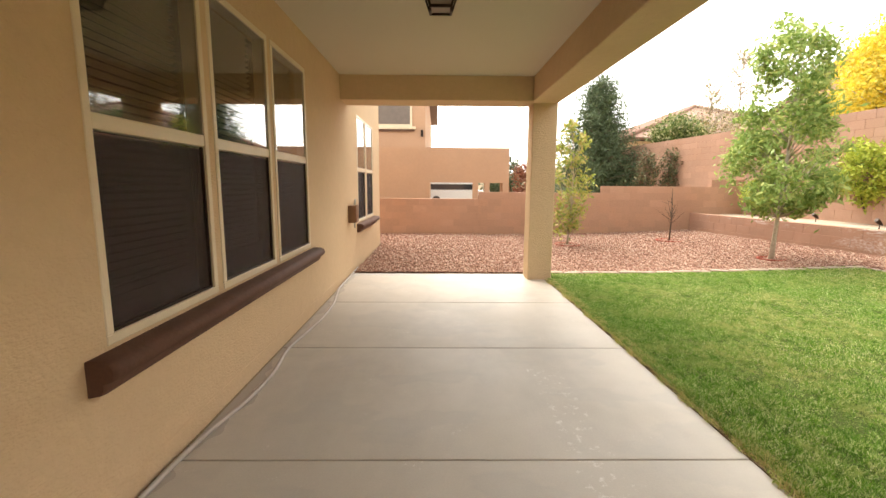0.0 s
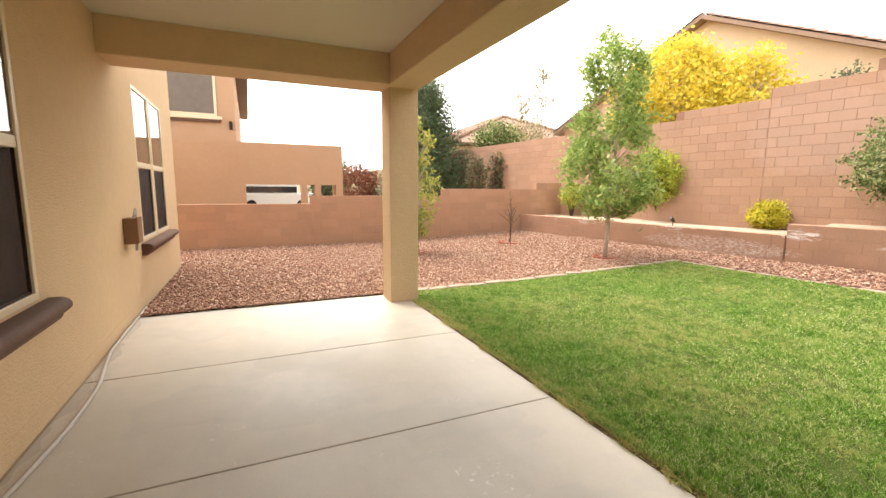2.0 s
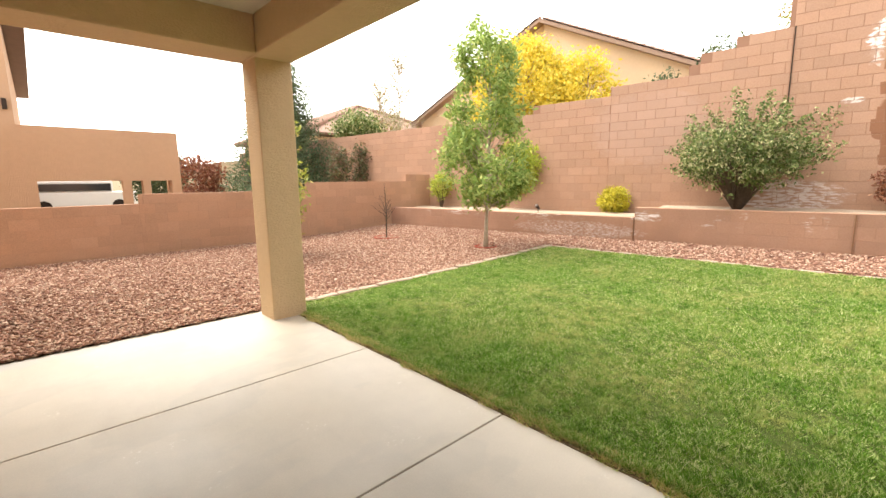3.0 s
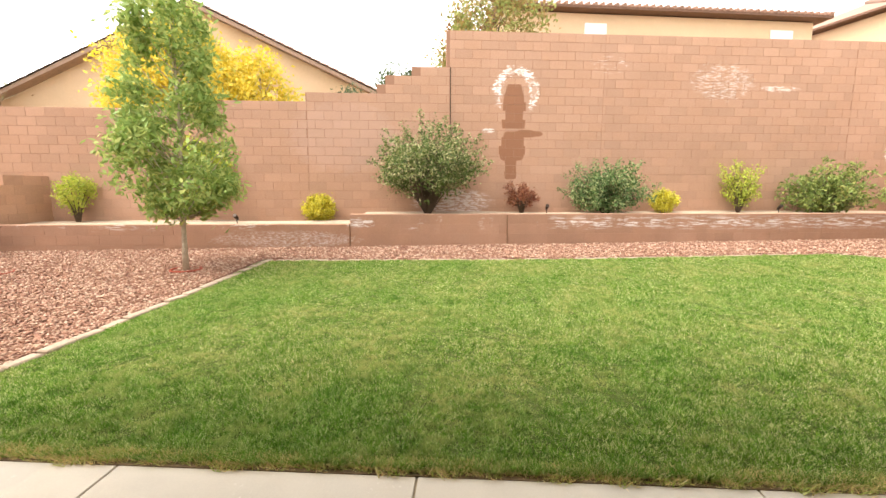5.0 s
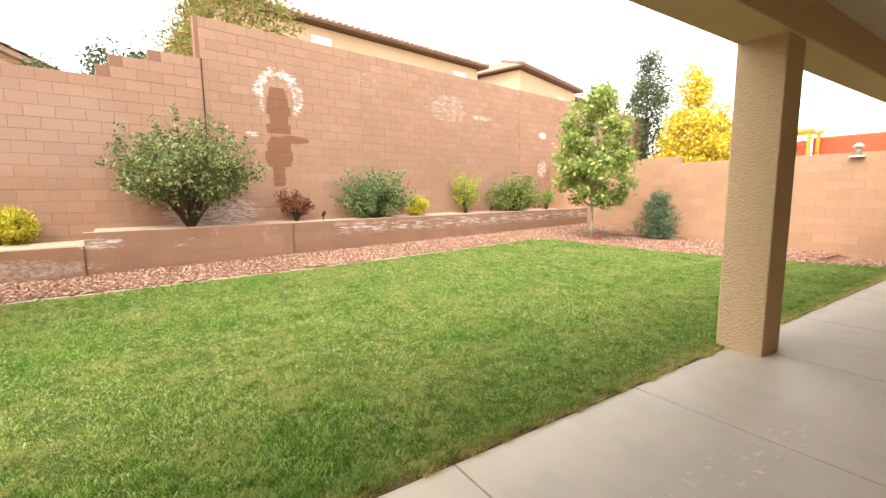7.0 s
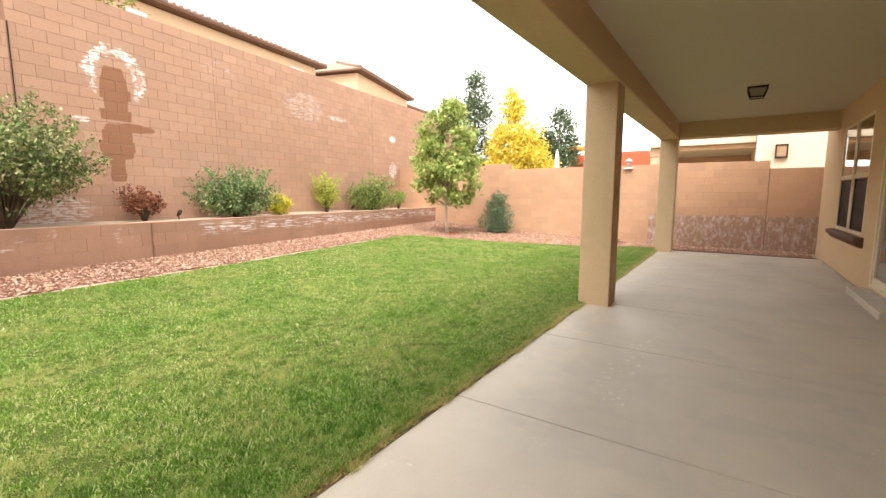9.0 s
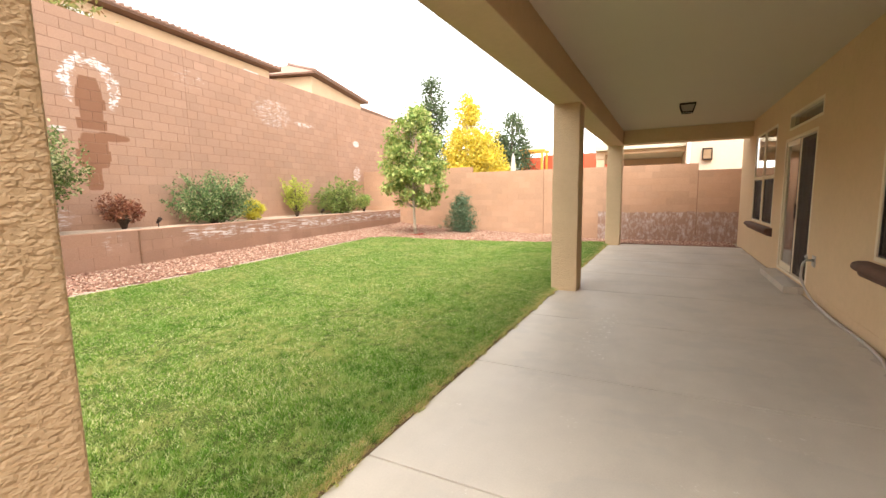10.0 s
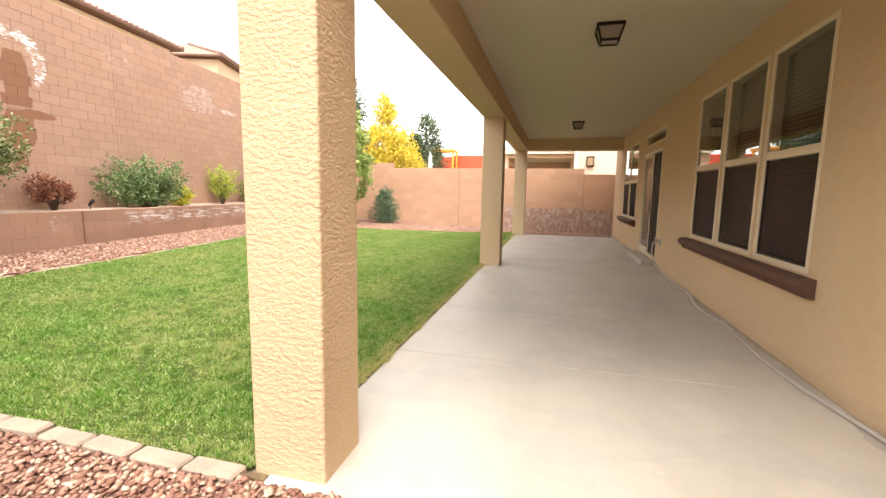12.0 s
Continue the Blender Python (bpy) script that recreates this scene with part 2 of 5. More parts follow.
def joint_mat():
    """Raked mortar, dark above and flush-pointed in the blocks' own tone in the lower courses."""
    n = Nodes("wall_mortar")
    x, y, z = n.axis()
    low = n.math("SUBTRACT", 3.3, n.math("ADD", z, n.math("MULTIPLY", n.noise(0.8, 3), 1.2)), clamp=True)
    col = n.mix(n.math("MULTIPLY", low, 0.85), (0.29, 0.16, 0.11), (0.385, 0.23, 0.16))
    n.bump(n.noise(90, 4), 0.5, 0.003)
    return n.done(col, 0.95, spec=0.1)


M_JOINT = joint_mat()
M_MORTAR = plain("mortar", (0.40, 0.235, 0.16), 0.95, vary=0.12, grain=90, bump=0.5, dist=0.003)
M_PAVER = plain("edging_brick_concrete", (0.34, 0.26, 0.195), 0.9, vary=0.22, scale=5, grain=60, bump=0.5, dist=0.004)
M_BARK = plain("bark", (0.44, 0.37, 0.28), 0.9, vary=0.3, scale=14, grain=70, bump=0.7, dist=0.006)
M_DARKBARK = plain("dark_bark", (0.12, 0.085, 0.06), 0.9, vary=0.3, scale=14, grain=70, bump=0.7, dist=0.006)
M_SOIL = plain("planter_soil", (0.42, 0.33, 0.25), 0.97, vary=0.22, scale=3, grain=45, bump=0.9, dist=0.02)
M_NHOUSE = stucco("neighbour_stucco", (0.475, 0.30, 0.195))
M_EHOUSE = stucco("hill_house_stucco", (0.62, 0.445, 0.30))
M_NTRIM = plain("brown_fascia", (0.14, 0.075, 0.05), 0.7, vary=0.2)
M_TILE = island_mat("roof_tile_clay", [(0.26, 0.15, 0.11), (0.33, 0.20, 0.15), (0.22, 0.14, 0.11)], 0.85)
M_WHITE = plain("white_paint", (0.75, 0.74, 0.71), 0.5, vary=0.05)
M_RED = plain("red_paint", (0.62, 0.09, 0.04), 0.6, vary=0.1, scale=2)
M_ORANGE = plain("orange_wood", (0.75, 0.30, 0.05), 0.6, vary=0.12)
M_CAR = plain("car_paint_white", (0.7, 0.7, 0.7), 0.25, vary=0.02)
M_GLASSDARK = plain("dark_pane", (0.03, 0.03, 0.035), 0.08, vary=0.02, bump=0.0, spec=0.8)


def concrete():
    n = Nodes("patio_concrete")
    c = (0.512, 0.453, 0.376)
    col = n.ramp(n.noise(0.8, 5, 0.6, stretch=(1.6, 0.6, 1)), (0.32, shade(c, 0.74)), (0.5, shade(c, 0.99)), (0.7, shade(c, 1.10)))
    col = n.mix(0.4, col, n.ramp(n.noise(5, 5), (0.3, shade(c, 0.88)), (0.7, shade(c, 1.08))))
    col = n.mix(0.25, col, n.ramp(n.noise(90, 4, 0.7), (0.3, shade(c, 0.8)), (0.7, shade(c, 1.15))))
    speck = n.math("MULTIPLY", n.ramp(n.noise(3.2, 2), (0.60, 0.0), (0.68, 1.0)), n.ramp(n.noise(30, 4, 0.7), (0.58, 0.0), (0.66, 0.7)))
    col = n.mix(speck, col, (0.68, 0.64, 0.58))
    x, y, z = n.axis()
    lane = n.math("MULTIPLY", n.math("LESS_THAN", n.math("ABSOLUTE", n.math("SUBTRACT", x, 0.84)), 0.13), n.math("LESS_THAN", n.math("ABSOLUTE", n.math("SUBTRACT", y, 2.55)), 0.8))
    drips = n.math("MULTIPLY", lane, n.ramp(n.noise(15, 4, 0.7), (0.57, 0.0), (0.66, 0.6)))
    col = n.mix(drips, col, (0.72, 0.68, 0.62))
    corner = n.math("MULTIPLY", n.math("GREATER_THAN", n.math("ADD", y, n.math("MULTIPLY", n.noise(3, 3), 0.4)), 7.15), n.ramp(n.noise(6, 4), (0.4, 0.1), (0.6, 0.6)))
    col = n.mix(corner, col, (0.40, 0.41, 0.41))
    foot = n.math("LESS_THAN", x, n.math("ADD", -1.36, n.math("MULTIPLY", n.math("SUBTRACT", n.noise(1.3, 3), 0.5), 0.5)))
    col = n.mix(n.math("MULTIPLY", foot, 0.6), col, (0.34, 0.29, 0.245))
    puddle = n.ramp(n.noise(1.15, 4, 0.5, stretch=(0.8, 1.3, 1)), (0.53, 0.0), (0.56, 0.32), (0.62, 0.18))
    col = n.mix(puddle, col, (0.40, 0.37, 0.325))
    n.bump(n.noise(160, 4, 0.7), 0.3, 0.002)
    return n.done(col, n.ramp(n.noise(1.2, 4), (0.3, 0.38), (0.7, 0.65)), spec=0.4)


M_CONC = concrete()


def ground_mat(name, a, b, c, s1=1.0, s2=30.0):
    n = Nodes(name)
    col = n.ramp(n.noise(s2, 5, 0.7), (0.3, a), (0.55, b), (0.75, c))
    col = n.mix(0.3, col, n.ramp(n.noise(s1, 4), (0.3, shade(b, 0.7)), (0.7, shade(b, 1.25))))
    n.bump(n.noise(s2, 5, 0.7), 0.8, 0.032)
    return n.done(col, 0.95, spec=0.1)


M_GRAVELBED = ground_mat("gravel_bed", (0.14, 0.07, 0.055), (0.26, 0.13, 0.10), (0.42, 0.26, 0.20), 1.0, 40)
M_TURF = ground_mat("turf_soil", (0.05, 0.06, 0.015), (0.09, 0.12, 0.03), (0.16, 0.16, 0.06), 1.4, 60)
M_LAND = ground_mat("dry_land", (0.30, 0.24, 0.16), (0.36, 0.29, 0.20), (0.42, 0.35, 0.25), 0.05, 2)


def lawn_mat():
    n = Nodes("lawn_blades")
    g = n.n.new("ShaderNodeNewGeometry").outputs["Random Per Island"]
    col = n.ramp(g, (0.0, (0.102, 0.185, 0.028)), (0.4, (0.19, 0.34, 0.042)), (0.64, (0.32, 0.475, 0.09)), (0.80, (0.62, 0.61, 0.28)), (1.0, (0.87, 0.79, 0.49)))
    dry = n.ramp(n.noise(1.3, 6, 0.7), (0.47, 0.0), (0.60, 0.95))
    col = n.mix(n.math("MULTIPLY", dry, n.ramp(n.noise(14, 3), (0.42, 0.0), (0.58, 1.0))), col, (0.50, 0.49, 0.19))
    lush = n.ramp(n.noise(0.7, 4, 0.6), (0.44, 0.0), (0.6, 0.6))
    col = n.mix(lush, col, n.mix(1.0, col, (0.66, 0.86, 0.6), "MULTIPLY"))
    clump = n.ramp(n.noise(6.5, 4, 0.7), (0.50, 0.0), (0.62, 0.75))
    col = n.mix(clump, col, n.mix(1.0, col, (0.48, 0.66, 0.42), "MULTIPLY"))
    x, y, z = n.axis()
    rim = n.math("SUBTRACT", n.math("ADD", 2.75, n.math("MULTIPLY", n.math("SUBTRACT", n.noise(1.1, 4), 0.5), 2.4)), x, clamp=True)
    col = n.mix(n.math("MULTIPLY", rim, 0.2), col, n.mix(1.0, col, (0.55, 0.80, 0.55), "MULTIPLY"))
    tuft = n.ramp(n.noise(24, 3, 0.6), (0.52, 0.0), (0.64, 0.6))
    col = n.mix(tuft, col, n.mix(1.0, col, (0.5, 0.6, 0.45), "MULTIPLY"))
    m = n.done(col, 0.6, spec=0.25)
    t = n.n.new("ShaderNodeBsdfTranslucent")
    n.put(t.inputs[0], col)
    x = n.n.new("ShaderNodeMixShader")
    x.inputs[0].default_value = 0.45
    n.l.new(n.bsdf.outputs[0], x.inputs[1])
    n.l.new(t.outputs[0], x.inputs[2])
    n.l.new(x.outputs[0], n.n["Material Output"].inputs[0])
    return m


def glass():
    n = Nodes("window_glass")
    m = n.done((0.8, 0.78, 0.74), 0.0, spec=0.5)
    n.bsdf.inputs["Transmission Weight"].default_value = 1.0
    n.bsdf.inputs["IOR"].default_value = 1.65
    return m


M_GLASS = glass()
M_LAWN = lawn_mat()

# ---- ground ----
ys = [-400, -120, -40, -20, -12, -8.3, -8.0, -7.7, -6.2, -6.05, -4, -2, 0, 2, 4, 6, 8, 10, 12, 12.9, 13.1, 16, 20, 30, 60, 160, 400]
ss = [-400, -120, -40, -14, -12, -11, -10, -9.2, -8, -7, -6, -5, -4, -3, -2, -1.4, -0.6, 0.05, 0.15, 4, 12, 30, 80, 200, 500]
gv, gf = [], []
for y in ys:
    for s in ss:
        x = s + bw_x(max(-14, min(26, y)))
        if s > 0.1:
            z = 2.7 if s < 60 else 1.5
        elif -8.1 < y < 13:
            z = ground_z(min(x, 9.4), y)
        else:
            z = -0.05
        gv.append((x, y, z - 0.012))
w = len(ss)
gf = [(j * w + i, j * w + i + 1, (j + 1) * w + i + 1, (j + 1) * w + i) for j in range(len(ys) - 1) for i in range(w - 1)]
ground = structure("ground", mesh_of("ground", gv, gf), M_LAND, "dry tan desert ground round the yards")


def sheet(name, poly_x0, poly_x1, y0, y1, lift, mat, label, ny=14, nx=14):
    """A sheet over the sloping ground between two edge functions of y."""
    v = []
    for j in range(ny + 1):
        y = y0 + (y1 - y0) * j / ny
        a, b = poly_x0(y), poly_x1(y)
        for i in range(nx + 1):
            x = a + (b - a) * i / nx
            v.append((x, y, ground_z(x, y) + lift))
    f = [(j * (nx + 1) + i, j * (nx + 1) + i + 1, (j + 1) * (nx + 1) + i + 1, (j + 1) * (nx + 1) + i) for j in range(ny) for i in range(nx)]
    return structure(name, mesh_of(name, v, f), mat, label)


# the lawn's outline: near edge on the patio, far edge bowed, both ends bricked
EDGE_FAR = [(-6.15, 1.95), (-5.4, 3.5), (-4.64, 5.3), (-3.85, 7.9), (-3.2, 8.1), (1.9, 7.42), (6.95, 7.05), (7.12, 5.0), (7.16, 2.0)]


def lawn_far(y):
    pts = EDGE_FAR[:7]
    for (ya, xa), (yb, xb) in zip(pts, pts[1:]):
        if ya <= y <= yb:
            return xa + (xb - xa) * (y - ya) / (yb - ya)
    return 1.8 if y < pts[0][0] else pts[-1][1]


def lawn_near(y):
    return 1.80


sheet("gravel_bed", lambda y: -4.0, lambda y: -1.42, 10.82, 12.98, 0.012, M_GRAVELBED, "reddish crushed stone behind the house corner", 3, 3)
sheet("gravel_bed", lambda y: -1.42, lambda y: rt_x(y) - 0.02, 7.165, 12.98, 0.012, M_GRAVELBED, "reddish crushed stone bed beside the house")
sheet("gravel_bed", lambda y: max(lawn_near(y), lawn_far(y) - 0.3), lambda y: rt_x(y) - 0.02, -7.88, 7.02, 0.010, M_GRAVELBED, "reddish crushed stone strip below the retaining wall", 40, 10)
sheet("gravel_bed", lambda y: -1.42, lambda y: 2.3, -7.88, -6.02, 0.014, M_GRAVELBED, "reddish crushed stone strip at the end of the patio")
sheet("lawn_soil", lawn_near, lambda y: max(lawn_near(y) + 0.02, lawn_far(y)), -6.15, 7.08, 0.018, M_TURF, "soil under the clipped lawn", 60, 24)

# ---- patio ----
JOINTS = [-6.05, -4.45, -2.75, -1.1, 0.5, 2.13, 3.77, 5.33, 7.17]
patio = structure("patio", boxes((-1.40, 1.68, -6.03, 7.15, -0.12, -0.03)), M_MORTAR, "bed of the covered patio's concrete slabs")
for ya, yb in zip(JOINTS, JOINTS[1:]):
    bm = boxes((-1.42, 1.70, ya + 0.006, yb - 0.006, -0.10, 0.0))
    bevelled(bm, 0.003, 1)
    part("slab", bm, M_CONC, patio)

# ---- house ----
OPEN = {
    "window_1": (1.79, 4.85, 0.77, 2.69),
    "window_2": (7.84, 9.70, 0.80, 2.69),
    "window_3": (-4.95, -2.80, 0.76, 2.63),
    "door_1": (-2.08, -0.30, 0.11, 2.26),
    "window_4": (-1.90, -0.14, 2.38, 2.64),
}
HX = -1.45


def pierced_wall(name, x_face, depth, y0, y1, z0, z1, holes, mat, label):
    bm = bmesh.new()
    yc = sorted({y0, y1, *[v for h in holes for v in h[:2]]})
    zc = sorted({z0, z1, *[v for h in holes for v in h[2:]]})

    def q(*p):
        bm.faces.new([bm.verts.new(v) for v in p])

    for ya, yb in zip(yc, yc[1:]):
        for za, zb in zip(zc, zc[1:]):
            if any(h[0] <= ya and yb <= h[1] and h[2] <= za and zb <= h[3] for h in holes):
                continue
            for x in (x_face, x_face - depth):
                q((x, ya, za), (x, yb, za), (x, yb, zb), (x, ya, zb))
    for a, b, c, d in list(holes) + [(y0, y1, z0, z1)]:
        x, u = x_face, x_face - depth
        q((x, a, c), (x, b, c), (u, b, c), (u, a, c))
        q((x, a, d), (x, b, d), (u, b, d), (u, a, d))
        q((x, a, c), (x, a, d), (u, a, d), (u, a, c))
        q((x, b, c), (x, b, d), (u, b, d), (u, b, c))
    bmesh.ops.remove_doubles(bm, verts=bm.verts[:], dist=0.0005)
    return structure(name, bm, mat, label)


pierced_wall("wall_house", HX, 0.2, -7.0, 10.8, -0.05, 4.5, list(OPEN.values()), M_STUCCO, "cream textured stucco wall of the house")
structure("wall_house_end", boxes((-9.0, HX - 0.205, 10.6, 10.8, -0.05, 4.5)), M_STUCCO, "cream stucco end wall of the house")
structure("wall_house_end", boxes((-9.0, HX - 0.205, -7.0, -6.8, -0.05, 4.5)), M_STUCCO, "cream stucco end wall of the house")
# inner wall, floor and ceiling close the rooms; M_DARK paints in their shade
structure("wall_inner", boxes((-4.5, -4.4, -6.8, 10.6, -0.05, 3.0)), M_DARK, "added inner wall behind the windows, near black to look unlit")
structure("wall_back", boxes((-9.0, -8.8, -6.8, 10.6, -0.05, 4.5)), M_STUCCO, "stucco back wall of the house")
structure("floor_inner", boxes((-4.4, -1.66, -6.8, 10.6, 0.0, 0.1)), M_DARK, "added floor inside the house, near black to look unlit")
structure("ceiling_inner", boxes((-4.4, -1.66, -6.8, 10.6, 2.8, 2.9)), M_DARK, "added ceiling inside the house, near black to look unlit")
structure("roof_house", boxes((-9.2, HX + 0.3, -7.3, 11.1, 4.5, 4.7)), M_TILE, "flat tiled roof slab of the house")
structure("ceiling", boxes((HX + 0.003, 1.384, -5.495, 6.575, 3.05, 3.12)), M_CEIL, "off-white painted patio ceiling")
structure("roof_patio", boxes((HX + 0.003, 2.0, -6.2, 7.3, 3.42, 3.5)), M_TILE, "roof slab over the patio")


def beam(name, x0, x1, y0, y1):
    bm = boxes((x0, x1, y0, y1, 2.70, 3.42))
    bevelled(bm, 0.018, 2)
    return structure(name, bm, M_STUCCO, "cream stucco beam under the patio roof")


beam("beam", 1.388, 1.79, -5.97, 7.07)
beam("beam", HX - 0.01, 1.386, 6.58, 7.065)
beam("beam", HX - 0.01, 1.386, -5.965, -5.50)
for y in (6.70, 0.325, -5.97):
    bm = boxes((1.412, 1.788, y + 0.002, y + 0.368, -0.02, 2.72))
    bevelled(bm, 0.016, 3)
    structure("column", bm, M_STUCCO_COARSE, "square cream stucco patio column")


def sill(y0, y1, z):
    """A rounded foam sill band with returned ends."""
    bm = bmesh.new()
    prof = [(0.0, -0.155), (0.06, -0.145), (0.078, -0.12), (0.075, -0.098), (0.105, -0.09), (0.13, -0.065), (0.133, -0.038), (0.115, -0.012), (0.085, -0.001), (0.0, 0.0)]
    rows = []
    for y in (y0, y0 + 0.02, y1 - 0.02, y1):
        k = 0.86 if y in (y0, y1) else 1.0
        rows.append([bm.verts.new((HX + px * k, y, z + pz)) for px, pz in prof])
    for a, b in zip(rows, rows[1:]):
        for i in range(len(prof) - 1):
            bm.faces.new((a[i], a[i + 1], b[i + 1], b[i])).smooth = True
    bm.faces.new(rows[0])
    bm.faces.new(rows[-1][::-1])
    return bm


def window(name, y0, y1, z0, z1, sashes, screens=True, split=0.5, grid=False, blinds=False, label="cream vinyl window"):
    """Sashes side by side, each with an upper pane and a screened lower one."""
    win = tagged(new(name), label, "window", kind="structure")
    xo = HX - 0.045
    n = sashes
    mull, fr = 0.075, 0.045
    wdt = ((y1 - y0) - mull * (n - 1)) / n
    zm = z0 + (z1 - z0) * split
    for i in range(n):
        a = y0 + i * (wdt + mull)
        b = a + wdt
        ring = boxes((xo - 0.06, xo + 0.05, a, b, z0, z0 + fr), (xo - 0.06, xo + 0.05, a, b, z1 - fr, z1), (xo - 0.06, xo + 0.05, a, a + fr, z0 + fr, z1 - fr), (xo - 0.06, xo + 0.05, b - fr, b, z0 + fr, z1 - fr))
        part("window_frame", bevelled(ring, 0.004, 1), M_FRAME, win, "cream vinyl frame")
        if i:
            part("mullion", boxes((xo - 0.06, xo + 0.044, a - mull + 0.001, a - 0.001, z0, z1)), M_STUCCO, win, "cream stucco mullion")
    for i in range(n):
        a = y0 + i * (wdt + mull) + fr
        b = y0 + i * (wdt + mull) + wdt - fr
        part("meeting_rail", bevelled(boxes((xo - 0.02, xo + 0.045, a, b, zm - 0.035, zm + 0.035)), 0.004, 1), M_FRAME, win)
        p = part("pane", boxes((xo + 0.030, xo + 0.036, a, b, zm + 0.035, z1 - fr)), M_GLASS, win)
        p.visible_shadow = False
        p = part("pane", boxes((xo - 0.004, xo + 0.002, a, b, z0 + fr, zm - 0.035)), M_GLASS, win)
        p.visible_shadow = False
        if grid:
            part("muntin", boxes((xo - 0.02, xo + 0.005, (a + b) / 2 - 0.012, (a + b) / 2 + 0.012, z0 + fr, zm - 0.035)), M_FRAME, win)
        if screens:
            part("screen", boxes((xo + 0.022, xo + 0.025, a + 0.014, b - 0.014, z0 + fr + 0.014, zm - 0.05)), M_SCREEN, win, "dark insect screen")
            sf = boxes((xo + 0.018, xo + 0.034, a, a + 0.014, z0 + fr, zm - 0.036), (xo + 0.018, xo + 0.034, b - 0.014, b, z0 + fr, zm - 0.036), (xo + 0.018, xo + 0.034, a + 0.014, b - 0.014, z0 + fr, z0 + fr + 0.014))
            part("screen_frame", sf, M_BRONZE, win)
        if blinds:
            bm = bmesh.new()
            z = z0 + 0.06
            while z < z1 - 0.05:
                vs = [bm.verts.new(v) for v in ((xo - 0.13, a, z), (xo - 0.13, b, z), (xo - 0.09, b, z + 0.018), (xo - 0.09, a, z + 0.018))]
                bm.faces.new(vs)
                z += 0.042
            part("blind", bm, M_BLIND, win, "horizontal slat blind, lowered")
    return win


for key, n in (("window_1", 3), ("window_2", 2), ("window_3", 2)):
    a, b, c, d = OPEN[key]
    lab = {"window_1": "triple cream vinyl window with dark screens and lowered blinds", "window_2": "cream vinyl double window past the patio", "window_3": "cream vinyl double window beside the sliding door"}[key]
    wdw = window(key, a, b, c, d, n, blinds=(n == 3), grid=False, label=lab)
    part("window_sill", sill(a - 0.13, b + 0.13, c - 0.02), M_TRIM, wdw, "dark brown rounded foam sill")
a, b, c, d = OPEN["window_4"]
tr = tagged(new("window_4"), "narrow cream transom window over the sliding door", "window", kind="structure")
xo = HX - 0.045
part("window_frame", bevelled(boxes((xo - 0.06, xo + 0.05, a, b, c, c + 0.04), (xo - 0.06, xo + 0.05, a, b, d - 0.04, d), (xo - 0.06, xo + 0.05, a, a + 0.04, c + 0.04, d - 0.04), (xo - 0.06, xo + 0.05, b - 0.04, b, c + 0.04, d - 0.04)), 0.004, 1), M_FRAME, tr)
part("pane", boxes((xo - 0.014, xo - 0.008, a + 0.04, b - 0.04, c + 0.04, d - 0.04)), M_GLASS, tr).visible_shadow = False

# sliding door: a fixed glass leaf and a screened sliding one
a, b, c, d = OPEN["door_1"]
door = tagged(new("door_1"), "cream sliding patio door with a dark insect screen", "door", kind="structure")
part("door_frame", bevelled(boxes((xo - 0.1, xo + 0.05, a, b, d - 0.05, d), (xo - 0.1, xo + 0.05, a, b, c, c + 0.04), (xo - 0.1, xo + 0.05, a, a + 0.05, c + 0.04, d - 0.05), (xo - 0.1, xo + 0.05, b - 0.05, b, c + 0.04, d - 0.05)), 0.004, 1), M_FRAME, door)
m = (a + b) / 2
for u, v, xx in ((a + 0.05, m + 0.04, xo + 0.01), (m - 0.04, b - 0.05, xo - 0.04)):
    part("door_leaf", bevelled(boxes((xx - 0.02, xx + 0.02, u, u + 0.07, c + 0.04, d - 0.05), (xx - 0.02, xx + 0.02, v - 0.07, v, c + 0.04, d - 0.05), (xx - 0.02, xx + 0.02, u + 0.07, v - 0.07, c + 0.04, c + 0.14), (xx - 0.02, xx + 0.02, u + 0.07, v - 0.07, d - 0.12, d - 0.05)), 0.004, 1), M_FRAME, door)
    part("pane", boxes((xx - 0.003, xx + 0.003, u + 0.07, v - 0.07, c + 0.14, d - 0.12)), M_GLASS, door).visible_shadow = False
part("screen", boxes((xo + 0.022, xo + 0.026, m - 0.03, b - 0.07, c + 0.06, d - 0.07)), M_SCREEN, door, "dark insect screen")
part("screen_frame", boxes((xo + 0.018, xo + 0.034, m - 0.05, m - 0.03, c + 0.04, d - 0.05), (xo + 0.018, xo + 0.034, b - 0.07, b - 0.051, c + 0.04, d - 0.05)), M_BRONZE, door)
part("door_handle", bevelled(boxes((xo + 0.034, xo + 0.06, m + 0.0, m + 0.025, 1.0, 1.22)), 0.006), M_BRONZE, door)

step = part("door_step", bevelled(boxes((-0.115, 0.115, -1.05, 0.68, 0.0, 0.10)), 0.012), M_CONC, None)
step.location = (HX + 0.123, -1.0, 0.0)
tagged(step, "low concrete step under the sliding door", "step")


structure("foundation", bevelled(boxes((HX + 0.001, HX + 0.006, -6.98, 7.16, -0.02, 0.12)), 0.002, 1), M_STUCCO, "concrete footing showing under the stucco")

